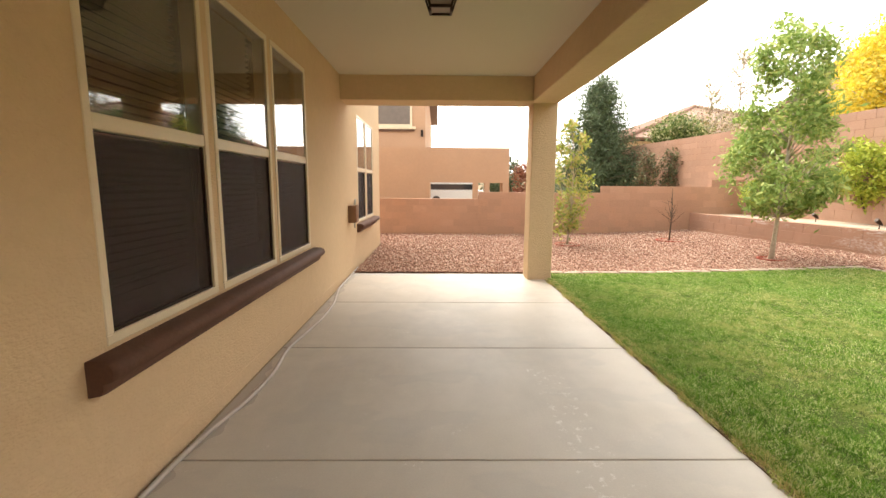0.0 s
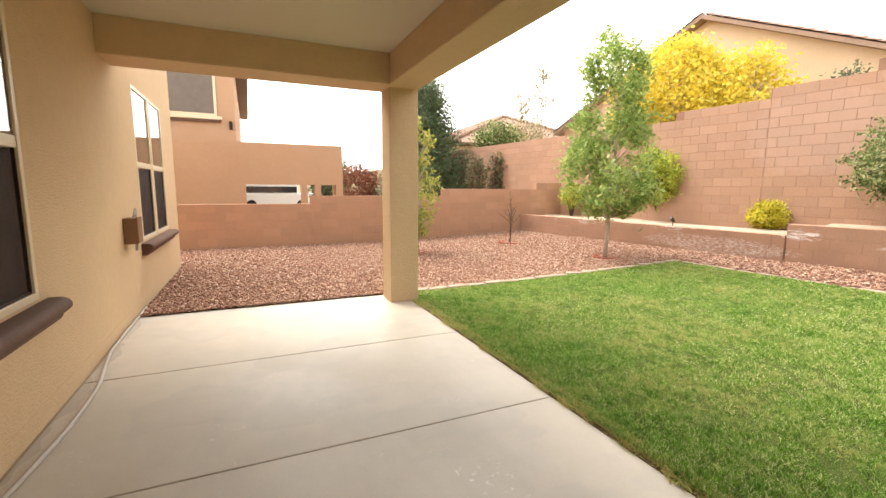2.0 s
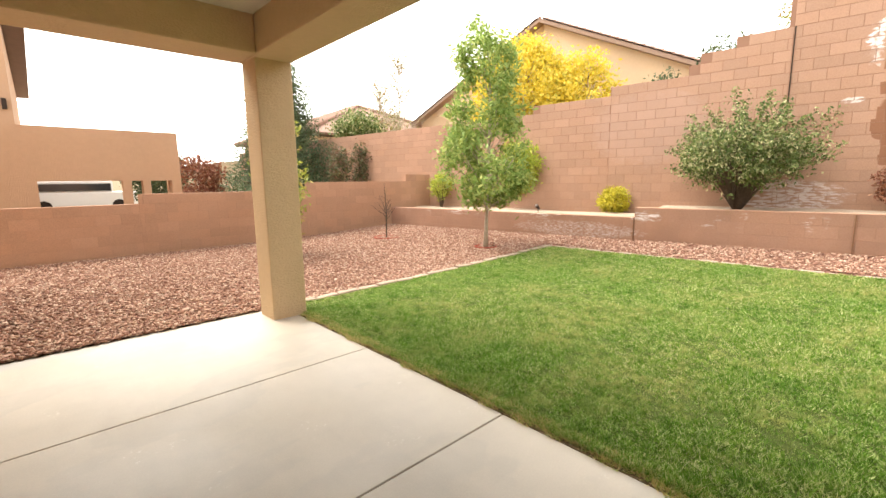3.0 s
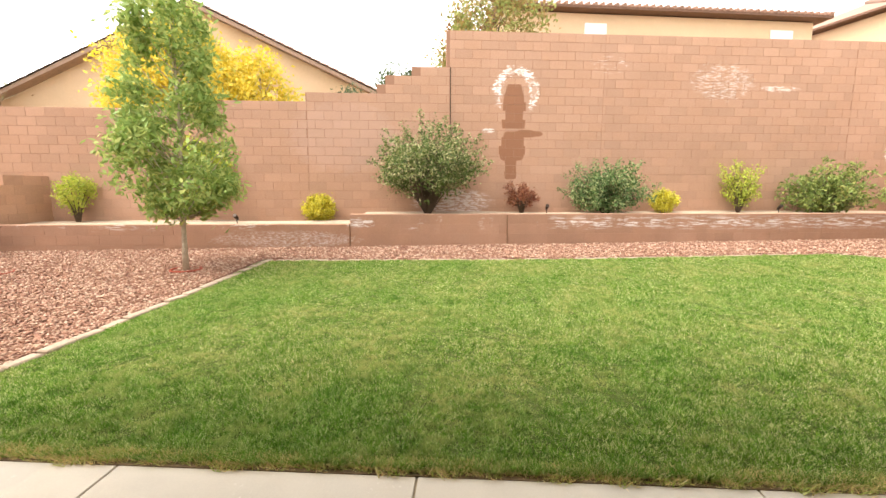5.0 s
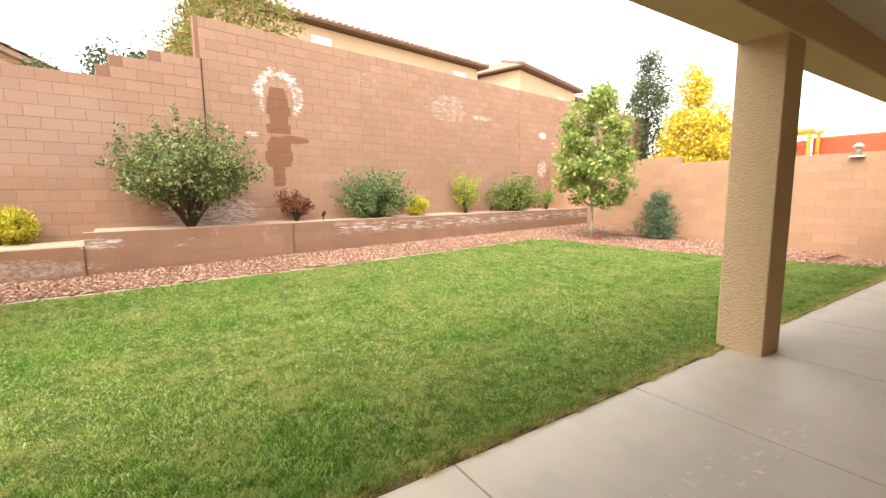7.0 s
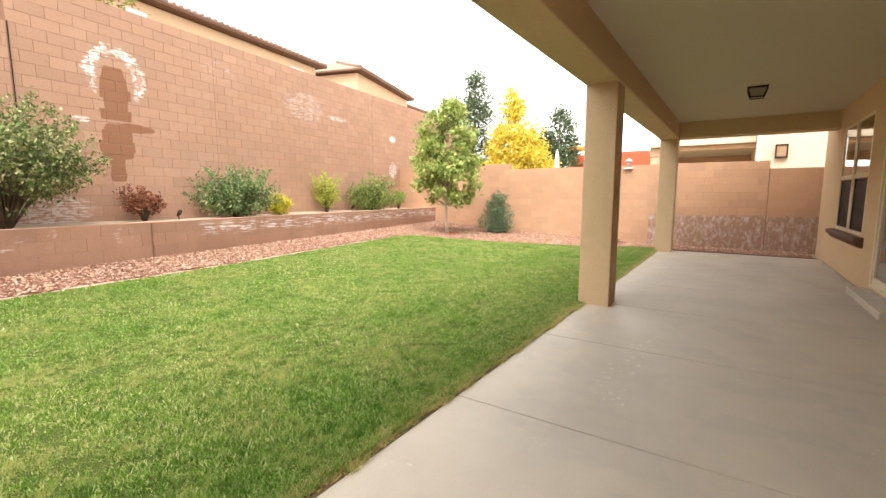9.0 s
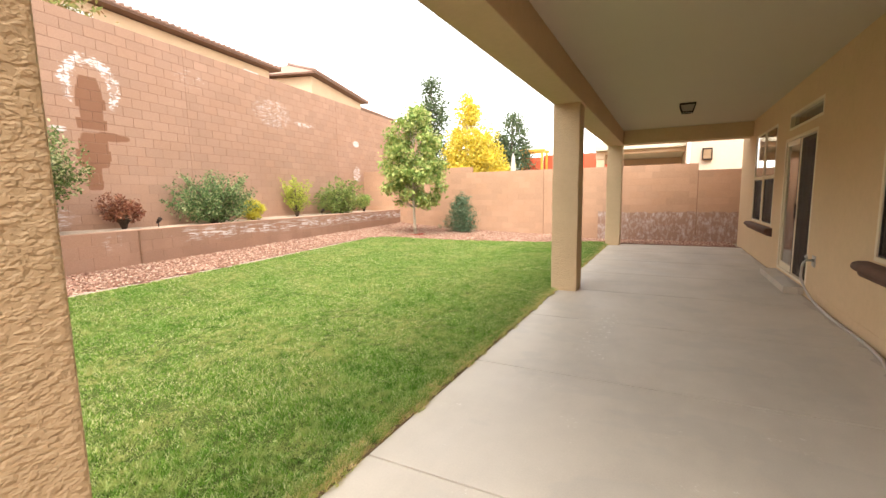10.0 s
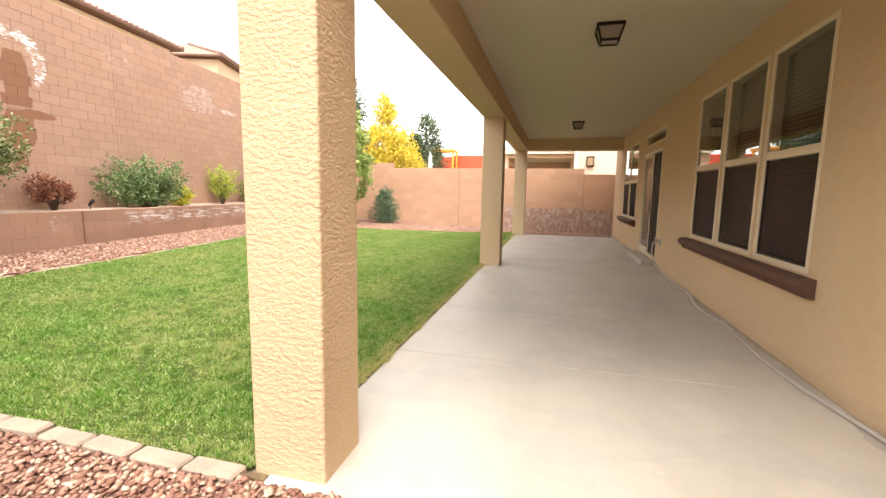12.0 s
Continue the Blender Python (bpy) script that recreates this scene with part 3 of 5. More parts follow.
# ---- block walls ----
def block_mesh(name, length, height, mat):
    e, d = 0.003, 0.02
    l, h = length / 2, height / 2
    v = [(-l, d, -h), (l, d, -h), (l, d, h), (-l, d, h), (-l, -0.003, -h), (l, -0.003, -h), (l, -0.003, h), (-l, -0.003, h), (-l + e, -0.005, -h + e), (l - e, -0.005, -h + e), (l - e, -0.005, h - e), (-l + e, -0.005, h - e)]
    f = [(0, 1, 2, 3), (8, 9, 10, 11)]
    for i in range(4):
        k = (i + 1) % 4
        f += [(i, k, 4 + k, 4 + i), (4 + i, 4 + k, 8 + k, 8 + i)]
    me = mesh_of(name, v, f)
    me.materials.append(mat)
    return me


def block_wall(name, start, end, thick, bottom, top, mat, label, centre, count, course=0.203, unit=0.406, joints=(), tilt=0.0, gap=0.008):
    """A wall from start to end whose face looks to the right of that way; top(s) and bottom(s) give heights along it."""
    a, b = Vector((*start, 0)), Vector((*end, 0))
    way = (b - a).normalized()
    length = (b - a).length
    ang = math.atan2(way.y, way.x)
    face = way.cross(Vector((0, 0, 1)))
    cuts = [0.0]
    s = 0.0
    while s < length - 0.01:
        s = min(length, round(s + unit / 2, 4))
        cuts.append(s)
    bm = bmesh.new()
    rows = []
    for i, s0 in enumerate(cuts[:-1]):
        mid = (s0 + cuts[i + 1]) / 2
        for s1 in (s0, cuts[i + 1]):
            p = a + way * s1
            q = p - face * thick
            t, u = top(mid) + tilt * s1, bottom(mid) - 0.25
            rows.append([bm.verts.new((w.x, w.y, z)) for w, z in ((p, u), (p, t), (q, t), (q, u))])
    for r0, r1 in zip(rows, rows[1:]):
        for k in range(3):
            bm.faces.new((r0[k], r0[k + 1], r1[k + 1], r1[k]))
    bm.faces.new(rows[0])
    bm.faces.new(rows[-1][::-1])
    wall = structure(name, bm, M_JOINT if gap > 0.005 else M_MORTAR, label)
    meshes, spots = {}, []
    tops = [top((x + y) / 2) for x, y in zip(cuts, cuts[1:])]
    zt = max(tops)
    k = 0
    while True:
        z1 = zt - k * course
        z0 = z1 - course
        if z1 < min(bottom(0), bottom(length)) - 0.2:
            break
        s = -(unit / 2) * (k % 2)
        while s < length - 0.02:
            s0, s1 = max(0.0, s), min(length, s + unit)
            s += unit
            for j in joints:
                if s0 < j - 0.02 and j + 0.02 < s1:
                    pieces = [(s0, j), (j, s1)]
                    break
            else:
                pieces = [(s0, s1)]
            for s0, s1 in pieces:
                mid = (s0 + s1) / 2
                if s1 - s0 < 0.03 or min(top(s0 + 0.01), top(s1 - 0.01)) < z1 - 0.02 or z1 < bottom(mid) - 0.03:
                    continue
                spots.append((mid, (z0 + z1) / 2 + tilt * mid, round(s1 - s0, 3)))
        k += 1
    spots.sort(key=lambda q: (q[0] - centre[0]) ** 2 + (q[1] - centre[1]) ** 2)
    pitch = math.atan(tilt)
    rest_v, rest_f = [], []
    for i, (s, z, l) in enumerate(spots):
        if l not in meshes:
            meshes[l] = block_mesh("block", l - gap, course - gap, mat)
        p = a + way * s + face * (0.0 + rng.uniform(-0.0015, 0.0015))
        m = Matrix.Translation((p.x, p.y, z)) @ Matrix.Rotation(ang, 4, "Z") @ Matrix.Rotation(-pitch, 4, "Y")
        if i < count:
            ob = new("block", meshes[l])
            ob.parent, ob.matrix_basis = wall, m
        else:
            o = len(rest_v)
            rest_v += [m @ v.co for v in meshes[l].vertices]
            rest_f += [tuple(o + q for q in f.vertices) for f in meshes[l].polygons]
    if rest_v:
        me = mesh_of("blocks", rest_v, rest_f)
        me.materials.append(mat)
        ob = new("blocks", me)
        ob.parent = wall
        tagged(ob, kind="stuff")
    return wall


def steps(*pairs):
    """Height by distance: pairs of (from, height)."""
    def f(s):
        h = pairs[0][1]
        for d, v in pairs:
            if s >= d:
                h = v
        return h
    return f


LATE = []


def rear_top(s):
    # distance runs from the far left end at y = 26 towards y = -14
    y = 26 - s * 0.9923
    for lim, h in ((24.0, 2.99), (9.3, 3.193), (7.35, 3.396), (5.75, 3.599), (5.4, 3.802), (4.85, 4.005), (3.97, 4.208)):
        if y > lim:
            return h
    return 5.02


# ---- low walls, retaining wall, planter ----
zb = lambda s: 0.0
LATE.append(lambda: block_wall("wall_rear", (bw_x(26), 26), (bw_x(-16), -16), 0.2, lambda s: 0.55, rear_top, M_BLOCK_REAR, "tall stepped wall of tan concrete blocks behind the planter", (24.0, 3.5), 300, joints=(18.9, 22.2, 25.9, 32.3), tilt=0.0))
LATE.append(lambda: block_wall("wall_side_far", (12.1, -7.9), (HX - 3.0, -7.9), 0.2, lambda s: -0.1, steps((0.0, 2.47), (5.35, 2.267), (12.6, 2.064)), M_BLOCK_SIDE, "tan block side wall past the end of the patio", (11.0, 0.9), 300, joints=(8.0, 12.6), gap=0.004))
LATE.append(lambda: block_wall("wall_side_near", (-4.0, 13.0), (9.6, 13.0), 0.2, lambda s: 0.0, steps((0.0, 1.072), (5.2, 1.275), (8.85, 1.478), (12.2, 1.681)), M_BLOCK_LOW, "low tan block side wall at the gravel bed", (6.0, 0.7), 260, joints=(5.2, 8.85), gap=0.004))
LATE.append(lambda: block_wall("wall_retaining_low", (rt_x(12.98), 12.98), (rt_x(5.92), 5.92), 0.2, lambda s: 0.1, lambda s: 0.70, M_BLOCK_RET, "low retaining wall of tan blocks along the planter", (6.0, 0.3), 200, gap=0.006))
LATE.append(lambda: block_wall("wall_retaining", (rt_x(5.90), 5.90), (rt_x(-7.88), -7.88), 0.2, lambda s: 0.1, lambda s: 0.90, M_BLOCK_RET, "retaining wall of tan blocks with white salt stains", (5.0, 0.5), 300, joints=(3.2, 10.1), gap=0.0025))

v, f = [], []
for i, y in enumerate([13.0, 10, 8, 5.93, 5.88, 3, 0, -3, -7.9]):
    z = 0.66 if y > 5.9 else 0.85
    xa, xb = rt_x(y) + 0.19, bw_x(y) + 0.02
    for k in range(6):
        v.append((xa + (xb - xa) * k / 5, y, z + 0.03 * math.sin(k * 2.1 + y)))
f = [(i * 6 + k, i * 6 + k + 1, i * 6 + k + 7, i * 6 + k + 6) for i in range(8) for k in range(5)]
structure("planter_soil", mesh_of("planter_soil", v, f), M_SOIL, "dry pale soil with mulch in the raised planter")


# ---- edging bricks ----
edging = tagged(new("edging"), "row of tan concrete edging bricks round the lawn", "edging", kind="structure")
brick = boxes((-0.145, 0.145, -0.055, 0.055, -0.05, 0.035))
brick = data_of("brick", bevelled(brick, 0.012, 1))
brick.materials.append(M_PAVER)


def brick_row(p, q, dip=0.0):
    p, q = Vector(p), Vector(q)
    n = max(1, int((q - p).length / 0.30))
    for i in range(n):
        c = p.lerp(q, (i + 0.5) / n)
        ob = new("brick", brick)
        ob.parent = edging
        d = q - p
        ob.matrix_basis = pose(c.x, c.y, ground_z(c.x, c.y) + 0.012 - dip + rng.uniform(-0.006, 0.006), rng.uniform(-2, 2), rng.uniform(-2, 2), math.degrees(math.atan2(d.y, d.x)) + rng.uniform(-2.5, 2.5))


brick_row((1.80, 7.14), (4.6, 7.12), 0.006)
brick_row((4.6, 7.12), (7.1, 6.98))
brick_row((7.12, 6.9), (7.48, 1.9), 0.032)
brick_row((7.48, 1.9), (8.14, -3.2), 0.032)
brick_row((8.14, -3.2), (7.95, -3.9), 0.032)
brick_row((7.95, -3.9), (5.3, -4.7), 0.032)
brick_row((5.3, -4.7), (1.95, -6.22), 0.032)


# ---- gravel ----
def stones(name, n, sample, size, mat, label, parent=None):
    base = np.array([(1, 0, 0), (0, 1, 0), (-1, 0, 0), (0, -1, 0), (0, 0, 1), (0, 0, -1)], float)
    tri = np.array([(0, 1, 4), (1, 2, 4), (2, 3, 4), (3, 0, 4), (1, 0, 5), (2, 1, 5), (3, 2, 5), (0, 3, 5)])
    xy = np.array([sample() for _ in range(n)])
    z = np.array([ground_z(x, y) for x, y in xy])
    s = rng.uniform(0.55, 1.25, n) * size
    vv = base[None] * (1 + rng.uniform(-0.3, 0.3, (n, 6, 3))) + rng.uniform(-0.15, 0.15, (n, 6, 3))
    vv *= s[:, None, None] * np.stack([rng.uniform(0.8, 1.3, n), rng.uniform(0.6, 1.0, n), rng.uniform(0.35, 0.6, n)], 1)[:, None, :]
    a, b = rng.uniform(0, 6.28, n), rng.uniform(-0.5, 0.5, n)
    ca, sa, cb, sb = np.cos(a), np.sin(a), np.cos(b), np.sin(b)
    R = np.stack([np.stack([ca, -sa * cb, sa * sb], 1), np.stack([sa, ca * cb, -ca * sb], 1), np.stack([0 * a, sb, cb], 1)], 1)
    vv = np.einsum("nij,nkj->nki", R, vv)
    vv += np.stack([xy[:, 0], xy[:, 1], z + 0.012 + rng.uniform(0, 0.02, n)], 1)[:, None, :]
    me = bpy.data.meshes.new(name)
    me.vertices.add(n * 6)
    me.vertices.foreach_set("co", vv.astype(np.float32).ravel())
    idx = (tri[None] + (np.arange(n) * 6)[:, None, None]).astype(np.int32).ravel()
    me.loops.add(len(idx))
    me.loops.foreach_set("vertex_index", idx)
    me.polygons.add(len(idx) // 3)
    me.polygons.foreach_set("loop_start", np.arange(0, len(idx), 3, dtype=np.int32))
    me.update(calc_edges=True)
    me.materials.append(mat)
    return tagged(new(name, me), label, "gravel", kind="stuff")


M_STONE = island_mat("crushed_stone", [(0.19, 0.092, 0.062), (0.28, 0.14, 0.095), (0.355, 0.195, 0.137), (0.22, 0.11, 0.08), (0.42, 0.26, 0.18), (0.56, 0.41, 0.31), (0.31, 0.165, 0.115)], 0.85, spec=0.2)


def bed_a():
    while True:
        x, y = rng.uniform(-1.4, 8.3), 7.16 + 5.8 * rng.uniform(0, 1) ** 1.25
        if x < rt_x(y) - 0.05 and not (x > 1.8 and y < 7.20):
            return x, y


def bed_b():
    while True:
        y = rng.uniform(-7.85, 7.2)
        x = rng.uniform(1.9, rt_x(y) - 0.03)
        if x > lawn_far(y) + 0.1 and (y > -6.1 or x > 1.9):
            return x, y


stones("gravel", 80000, bed_a, 0.0235, M_STONE, "reddish brown crushed stone mulch")
stones("gravel", 38000, bed_b, 0.027, M_STONE, "reddish brown crushed stone below the retaining wall")
stones("gravel", 5000, lambda: (rng.uniform(-4.0, -1.4), rng.uniform(10.82, 12.95)), 0.026, M_STONE, "reddish brown crushed stone behind the house corner")
stones("gravel", 3500, lambda: (rng.uniform(-1.4, 1.9), rng.uniform(-7.85, -6.1)), 0.03, M_STONE, "reddish brown crushed stone at the patio's end")


# ---- grass ----
def grass(n):
    y = rng.uniform(-6.1, 7.07, n)
    # more blades close to the patio
    far = np.interp(y, [p[0] for p in EDGE_FAR[:7]], [p[1] for p in EDGE_FAR[:7]]) - 0.04
    u = rng.uniform(0, 1, n) ** 1.35
    x = 1.70 + (far - 1.70) * u
    keep = ~((x < 1.80) & (((y > 6.68) & (y < 7.1)) | ((y > 0.3) & (y < 0.72)) | ((y > -6) & (y < -5.58))))
    edge = x < 1.735 + 0.007 * np.sin(y * 9.3 + 2 * np.sin(y * 6.7)) + 0.006 * np.sin(y * 31)
    keep &= ~edge
    x, y = x[keep], y[keep]
    n = len(x)
    d = np.maximum(0, x - 1.8)
    z = 0.0052 * d * d + 0.014
    patch = np.sin(x * 2.3 + np.sin(y * 1.7) * 1.3) * np.sin(y * 2.9 + np.cos(x * 1.9)) * 0.2 + np.sin(x * 21 + 3 * np.sin(y * 9)) * np.sin(y * 19 + 3 * np.sin(x * 11)) * 0.4 + np.sin(x * 7 + 2 * np.sin(y * 5)) * np.sin(y * 8 + 2 * np.sin(x * 6)) * 0.35 + 1.0
    h = rng.uniform(0.010, 0.031, n) * np.maximum(0.35, patch)
    a = rng.uniform(0, 6.283, n)
    wd = rng.uniform(0.0022, 0.0058, n) * (1 + 0.12 * d)
    lean = rng.uniform(0.2, 1.3, n) * h
    b = rng.uniform(0, 6.283, n)
    v = np.zeros((n, 3, 3), np.float32)
    v[:, 0] = np.stack([x - np.cos(a) * wd, y - np.sin(a) * wd, z], 1)
    v[:, 1] = np.stack([x + np.cos(a) * wd, y + np.sin(a) * wd, z], 1)
    v[:, 2] = np.stack([x + np.cos(b) * lean, y + np.sin(b) * lean, z + h], 1)
    me = quads_mesh("lawn", v.reshape(-1, 3), 3)
    me.materials.append(M_LAWN)
    tagged(new("lawn", me), "clipped green lawn with dry yellow patches", "lawn", kind="stuff")


grass(1500000)


def fringe(n):
    """Straw and long green tufts that hang over the patio's edge."""
    y = rng.uniform(-5.6, 7.05, n)
    w = 0.5 + 0.5 * np.sin(y * 3.1 + 2 * np.sin(y * 7.3)) * np.sin(y * 11.0)
    x = 1.82 - rng.beta(1.5, 2.4, n) * (0.10 + 0.06 * w)
    keep = ~(((y > 6.66) & (y < 7.1)) | ((y > 0.29) & (y < 0.73)))
    x, y = x[keep], y[keep]
    n = len(x)
    h = rng.uniform(0.01, 0.05, n)
    a, b = rng.uniform(0, 6.283, n), rng.uniform(0, 6.283, n)
    wd = rng.uniform(0.002, 0.005, n)
    v = np.zeros((n, 3, 3), np.float32)
    v[:, 0] = np.stack([x - np.cos(a) * wd, y - np.sin(a) * wd, 0 * x], 1)
    v[:, 1] = np.stack([x + np.cos(a) * wd, y + np.sin(a) * wd, 0 * x], 1)
    v[:, 2] = np.stack([x - 0.012 + np.cos(b) * 0.03, y + np.sin(b) * 0.03, h], 1)
    me = quads_mesh("lawn_fringe", v.reshape(-1, 3), 3)
    me.materials.append(island_mat("straw_blades", [(0.56, 0.40, 0.18), (0.76, 0.58, 0.30), (0.44, 0.46, 0.13), (0.28, 0.42, 0.07), (0.85, 0.70, 0.40)], 0.7, 0.3))
    tagged(new("lawn_fringe", me), "straw coloured grass tufts along the patio edge", "lawn", kind="stuff")


fringe(60000)
structure("lawn_edge", boxes((1.702, 1.80, -6.0, 6.69, -0.06, 0.003), (1.702, 1.80, 7.08, 7.12, -0.06, 0.003)), plain("edge_soil", (0.16, 0.11, 0.06), 0.95, vary=0.4, scale=12), "dark soil seam between lawn and patio")

# ---- plants ----
def leaves(name, centres, spread, n, size, mat, parent, thin=0.45, flat=0.0, label=""):
    """n small leaves scattered round the centres."""
    c = np.array(centres, float)
    k = rng.integers(0, len(c), n)
    p = c[k] + rng.normal(0, 1, (n, 3)) * np.array(spread)
    a = rng.normal(0, 1, (n, 3))
    a[:, 2] *= 1 - flat
    a /= np.linalg.norm(a, axis=1)[:, None] + 1e-6
    r = rng.normal(0, 1, (n, 3))
    b = np.cross(a, r)
    b /= np.linalg.norm(b, axis=1)[:, None] + 1e-6
    s = (rng.uniform(0.6, 1.25, n) * size)[:, None]
    v = np.stack([p - a * s, p + b * s * thin - a * s * 0.1, p + a * s, p - b * s * thin - a * s * 0.1], 1)
    me = quads_mesh(name, v.reshape(-1, 3), 4)
    return part(name, me, mat, parent, label)


def crown_points(profile, n, z0, z1, hollow=0.35, clumps=2.6, gap=-0.12):
    """Points that fill a crown whose radius follows the profile from z0 to z1, ragged at the rim."""
    out = []
    zs, rs = [p[0] for p in profile], [p[1] for p in profile]
    while len(out) < n:
        z = rng.uniform(0, 1)
        rmax = np.interp(z, zs, rs)
        if rng.uniform(0, max(rs)) > rmax:
            continue
        a = rng.uniform(0, 6.283)
        r = rmax * (hollow + (1 - hollow) * math.sqrt(rng.uniform(0, 1)))
        x, y = r * math.cos(a), r * math.sin(a)
        h = z0 + (z1 - z0) * z
        if noise.noise(Vector((x * clumps, y * clumps, h * clumps))) < gap:
            continue
        k = 1 + 0.22 * noise.noise(Vector((math.cos(a) * 2, math.sin(a) * 2, h * 1.7)))
        out.append((x * k, y * k, h))
    return out


def tree(name, place, height, stem, profile, count, size, leaf_mat, bark, label, category="tree", trunk_r=0.05, clusters=170, spread=0.13, thin=0.4, limb_n=26, bow=0.06, group="", hollow=0.35, gap=-0.12, clumps=2.6):
    t = thing(name, place, label, category, group)
    pts = crown_points(profile, clusters, stem, height, hollow, clumps, gap)
    bm = bmesh.new()
    top = height * 0.93
    axis_pts = [(bow * math.sin(i / 8 * 3.0), bow * 0.6 * math.sin(i / 8 * 4 + 1) - bow * 0.5, top * i / 8 - 0.04) for i in range(9)]
    tube(bm, axis_pts, [trunk_r * (1.25 if i == 0 else 1 - 0.1 * i) for i in range(9)], 9)
    for p in sorted(pts, key=lambda q: q[2])[::max(1, len(pts) // limb_n)]:
        zz = max(stem * 0.85, p[2] - 0.35 - 0.5 * math.hypot(p[0], p[1]))
        k = min(8, max(0, (zz + 0.04) / top * 8))
        i = int(min(7, k))
        s = Vector(axis_pts[i]).lerp(Vector(axis_pts[i + 1]), k - i)
        e = Vector(p)
        m = s.lerp(e, 0.5) + Vector((0, 0, -0.08 * (e - s).length))
        r = trunk_r * 0.34
        tube(bm, [s, m, e], [r, r * 0.6, r * 0.2], 5)
    part("trunk", bm, bark, t)
    leaves("crown", pts, (spread, spread, spread * 0.9), count, size, leaf_mat, t, thin)
    return t


def shrub(name, place, r, h, count, size, mat, label, stems=9, clusters=70, bark=None, spread=0.07, category="shrub", splay=1.0, thin=0.45, group="", low=0.2, shoots=0):
    t = thing(name, place, label, category, group)
    bm = bmesh.new()
    ends = []
    for i in range(stems):
        a = 6.283 * i / stems + rng.uniform(-0.3, 0.3)
        k = rng.uniform(0.35, 1.0) * r * splay
        e = Vector((k * math.cos(a), k * math.sin(a), h * rng.uniform(0.6, 0.98)))
        tube(bm, [(0.02 * math.cos(a), 0.02 * math.sin(a), -0.03), (e.x * 0.35, e.y * 0.35, e.z * 0.45), e], [0.014 * (1 + h * 0.4), 0.009, 0.003], 5)
        ends.append(e)
    far = []
    for i in range(shoots):
        v = Vector(rng.normal(0, 1, 3))
        v.z = abs(v.z) * 0.8
        v.normalize()
        e = Vector((v.x * r * 1.2, v.y * r * 1.2, h * (0.42 + 0.62 * v.z)))
        s = Vector((e.x * 0.3, e.y * 0.3, h * 0.35))
        tube(bm, [s, s.lerp(e, 0.6) + Vector((0, 0, 0.05)), e], [0.006, 0.004, 0.002], 3)
        far += [tuple(s.lerp(e, k) + Vector((0, 0, 0.05 * (1 - k)))) for k in np.linspace(0.6, 1.0, 9)]
    part("wood", bm, bark or M_DARKBARK, t)
    if far:
        leaves("shoot_leaves", far, (0.022, 0.022, 0.022), shoots * 34, size * 0.75, mat, t, thin)
    pts = []
    while len(pts) < clusters:
        v = rng.normal(0, 1, 3)
        v /= np.linalg.norm(v)
        q = rng.uniform(0.3, 1.0) ** 0.5
        x, y, z = v * q
        z = (z + 1) / 2
        k = (0.55 + 0.45 * z) if splay >= 1 else 1
        pts.append((x * r * k, y * r * k, h * (low + (0.95 - low) * z)))
    leaves("foliage", pts, (spread, spread, spread), count, size, mat, t, thin)
    return t


def fan_shrub(name, place, r, h, stems, count, size, mat, label, start=0.4, spread=0.05, low=0.18, whips=10, thin=0.45, category="shrub"):
    """Stems that rise and splay from one foot, leafy in their outer part, with a few long whips."""
    t = thing(name, place, label, category)
    bm = bmesh.new()
    pts, tips = [], []
    for i in range(stems + whips):
        whip = i >= stems
        a = 2.4 * i + rng.uniform(-0.3, 0.3)
        th = math.acos(1 - (i + 0.5) / stems) if not whip else rng.uniform(0.5, 1.45)
        k = rng.uniform(0.82, 1.08) * (1.22 if whip else 1.0) * (1 + 0.16 * math.sin(a * 3 + th * 4))
        e = Vector((r * math.sin(th) * math.cos(a) * k, r * math.sin(th) * math.sin(a) * k, h * (low + (0.97 - low) * math.cos(th) ** 0.8) * k))
        m = Vector((e.x * 0.36, e.y * 0.36, e.z * 0.5 + 0.06 * h))
        f = Vector((0.03 * math.cos(a), 0.03 * math.sin(a), -0.03))
        tube(bm, [f, m * 0.5 + f * 0.5 + Vector((0, 0, 0.03)), m, e], [0.011, 0.009, 0.006, 0.002], 5)
        for q in np.linspace(0.72 if whip else start, 1.0, 5 if whip else 9):
            p = m.lerp(e, (q - 0.5) * 2) if q > 0.5 else f.lerp(m, q * 2)
            (tips if whip or q > 0.93 else pts).append(tuple(p))
            if not whip and q < 0.95:
                o = Vector(rng.normal(0, 1, 3)) * 0.10 * r
                tube(bm, [p, p + o], [0.004, 0.0015], 3)
                pts.append(tuple(p + o))
    part("wood", bm, M_DARKBARK, t)
    leaves("foliage", pts, (spread, spread, spread * 0.8), count, size, mat, t, thin)
    leaves("shoot_leaves", tips, (0.035, 0.035, 0.035), len(tips) * 14, size * 0.8, mat, t, thin)
    return t


L_ASH = island_mat("ash_leaves", [(0.176, 0.270, 0.061), (0.257, 0.365, 0.095), (0.351, 0.446, 0.135), (0.486, 0.513, 0.162)], 0.55, 0.35)
L_ASH2 = island_mat("green_leaves", [(0.155, 0.235, 0.060), (0.26, 0.36, 0.09), (0.39, 0.45, 0.14), (0.52, 0.49, 0.18)], 0.55, 0.35)
L_YELLOW = island_mat("yellow_leaves", [(0.58, 0.45, 0.04), (0.72, 0.55, 0.06), (0.78, 0.63, 0.12), (0.46, 0.43, 0.07)], 0.55, 0.35)
L_LIME = island_mat("lime_leaves", [(0.300, 0.384, 0.048), (0.432, 0.504, 0.072), (0.576, 0.576, 0.108), (0.216, 0.312, 0.048)], 0.55, 0.3)
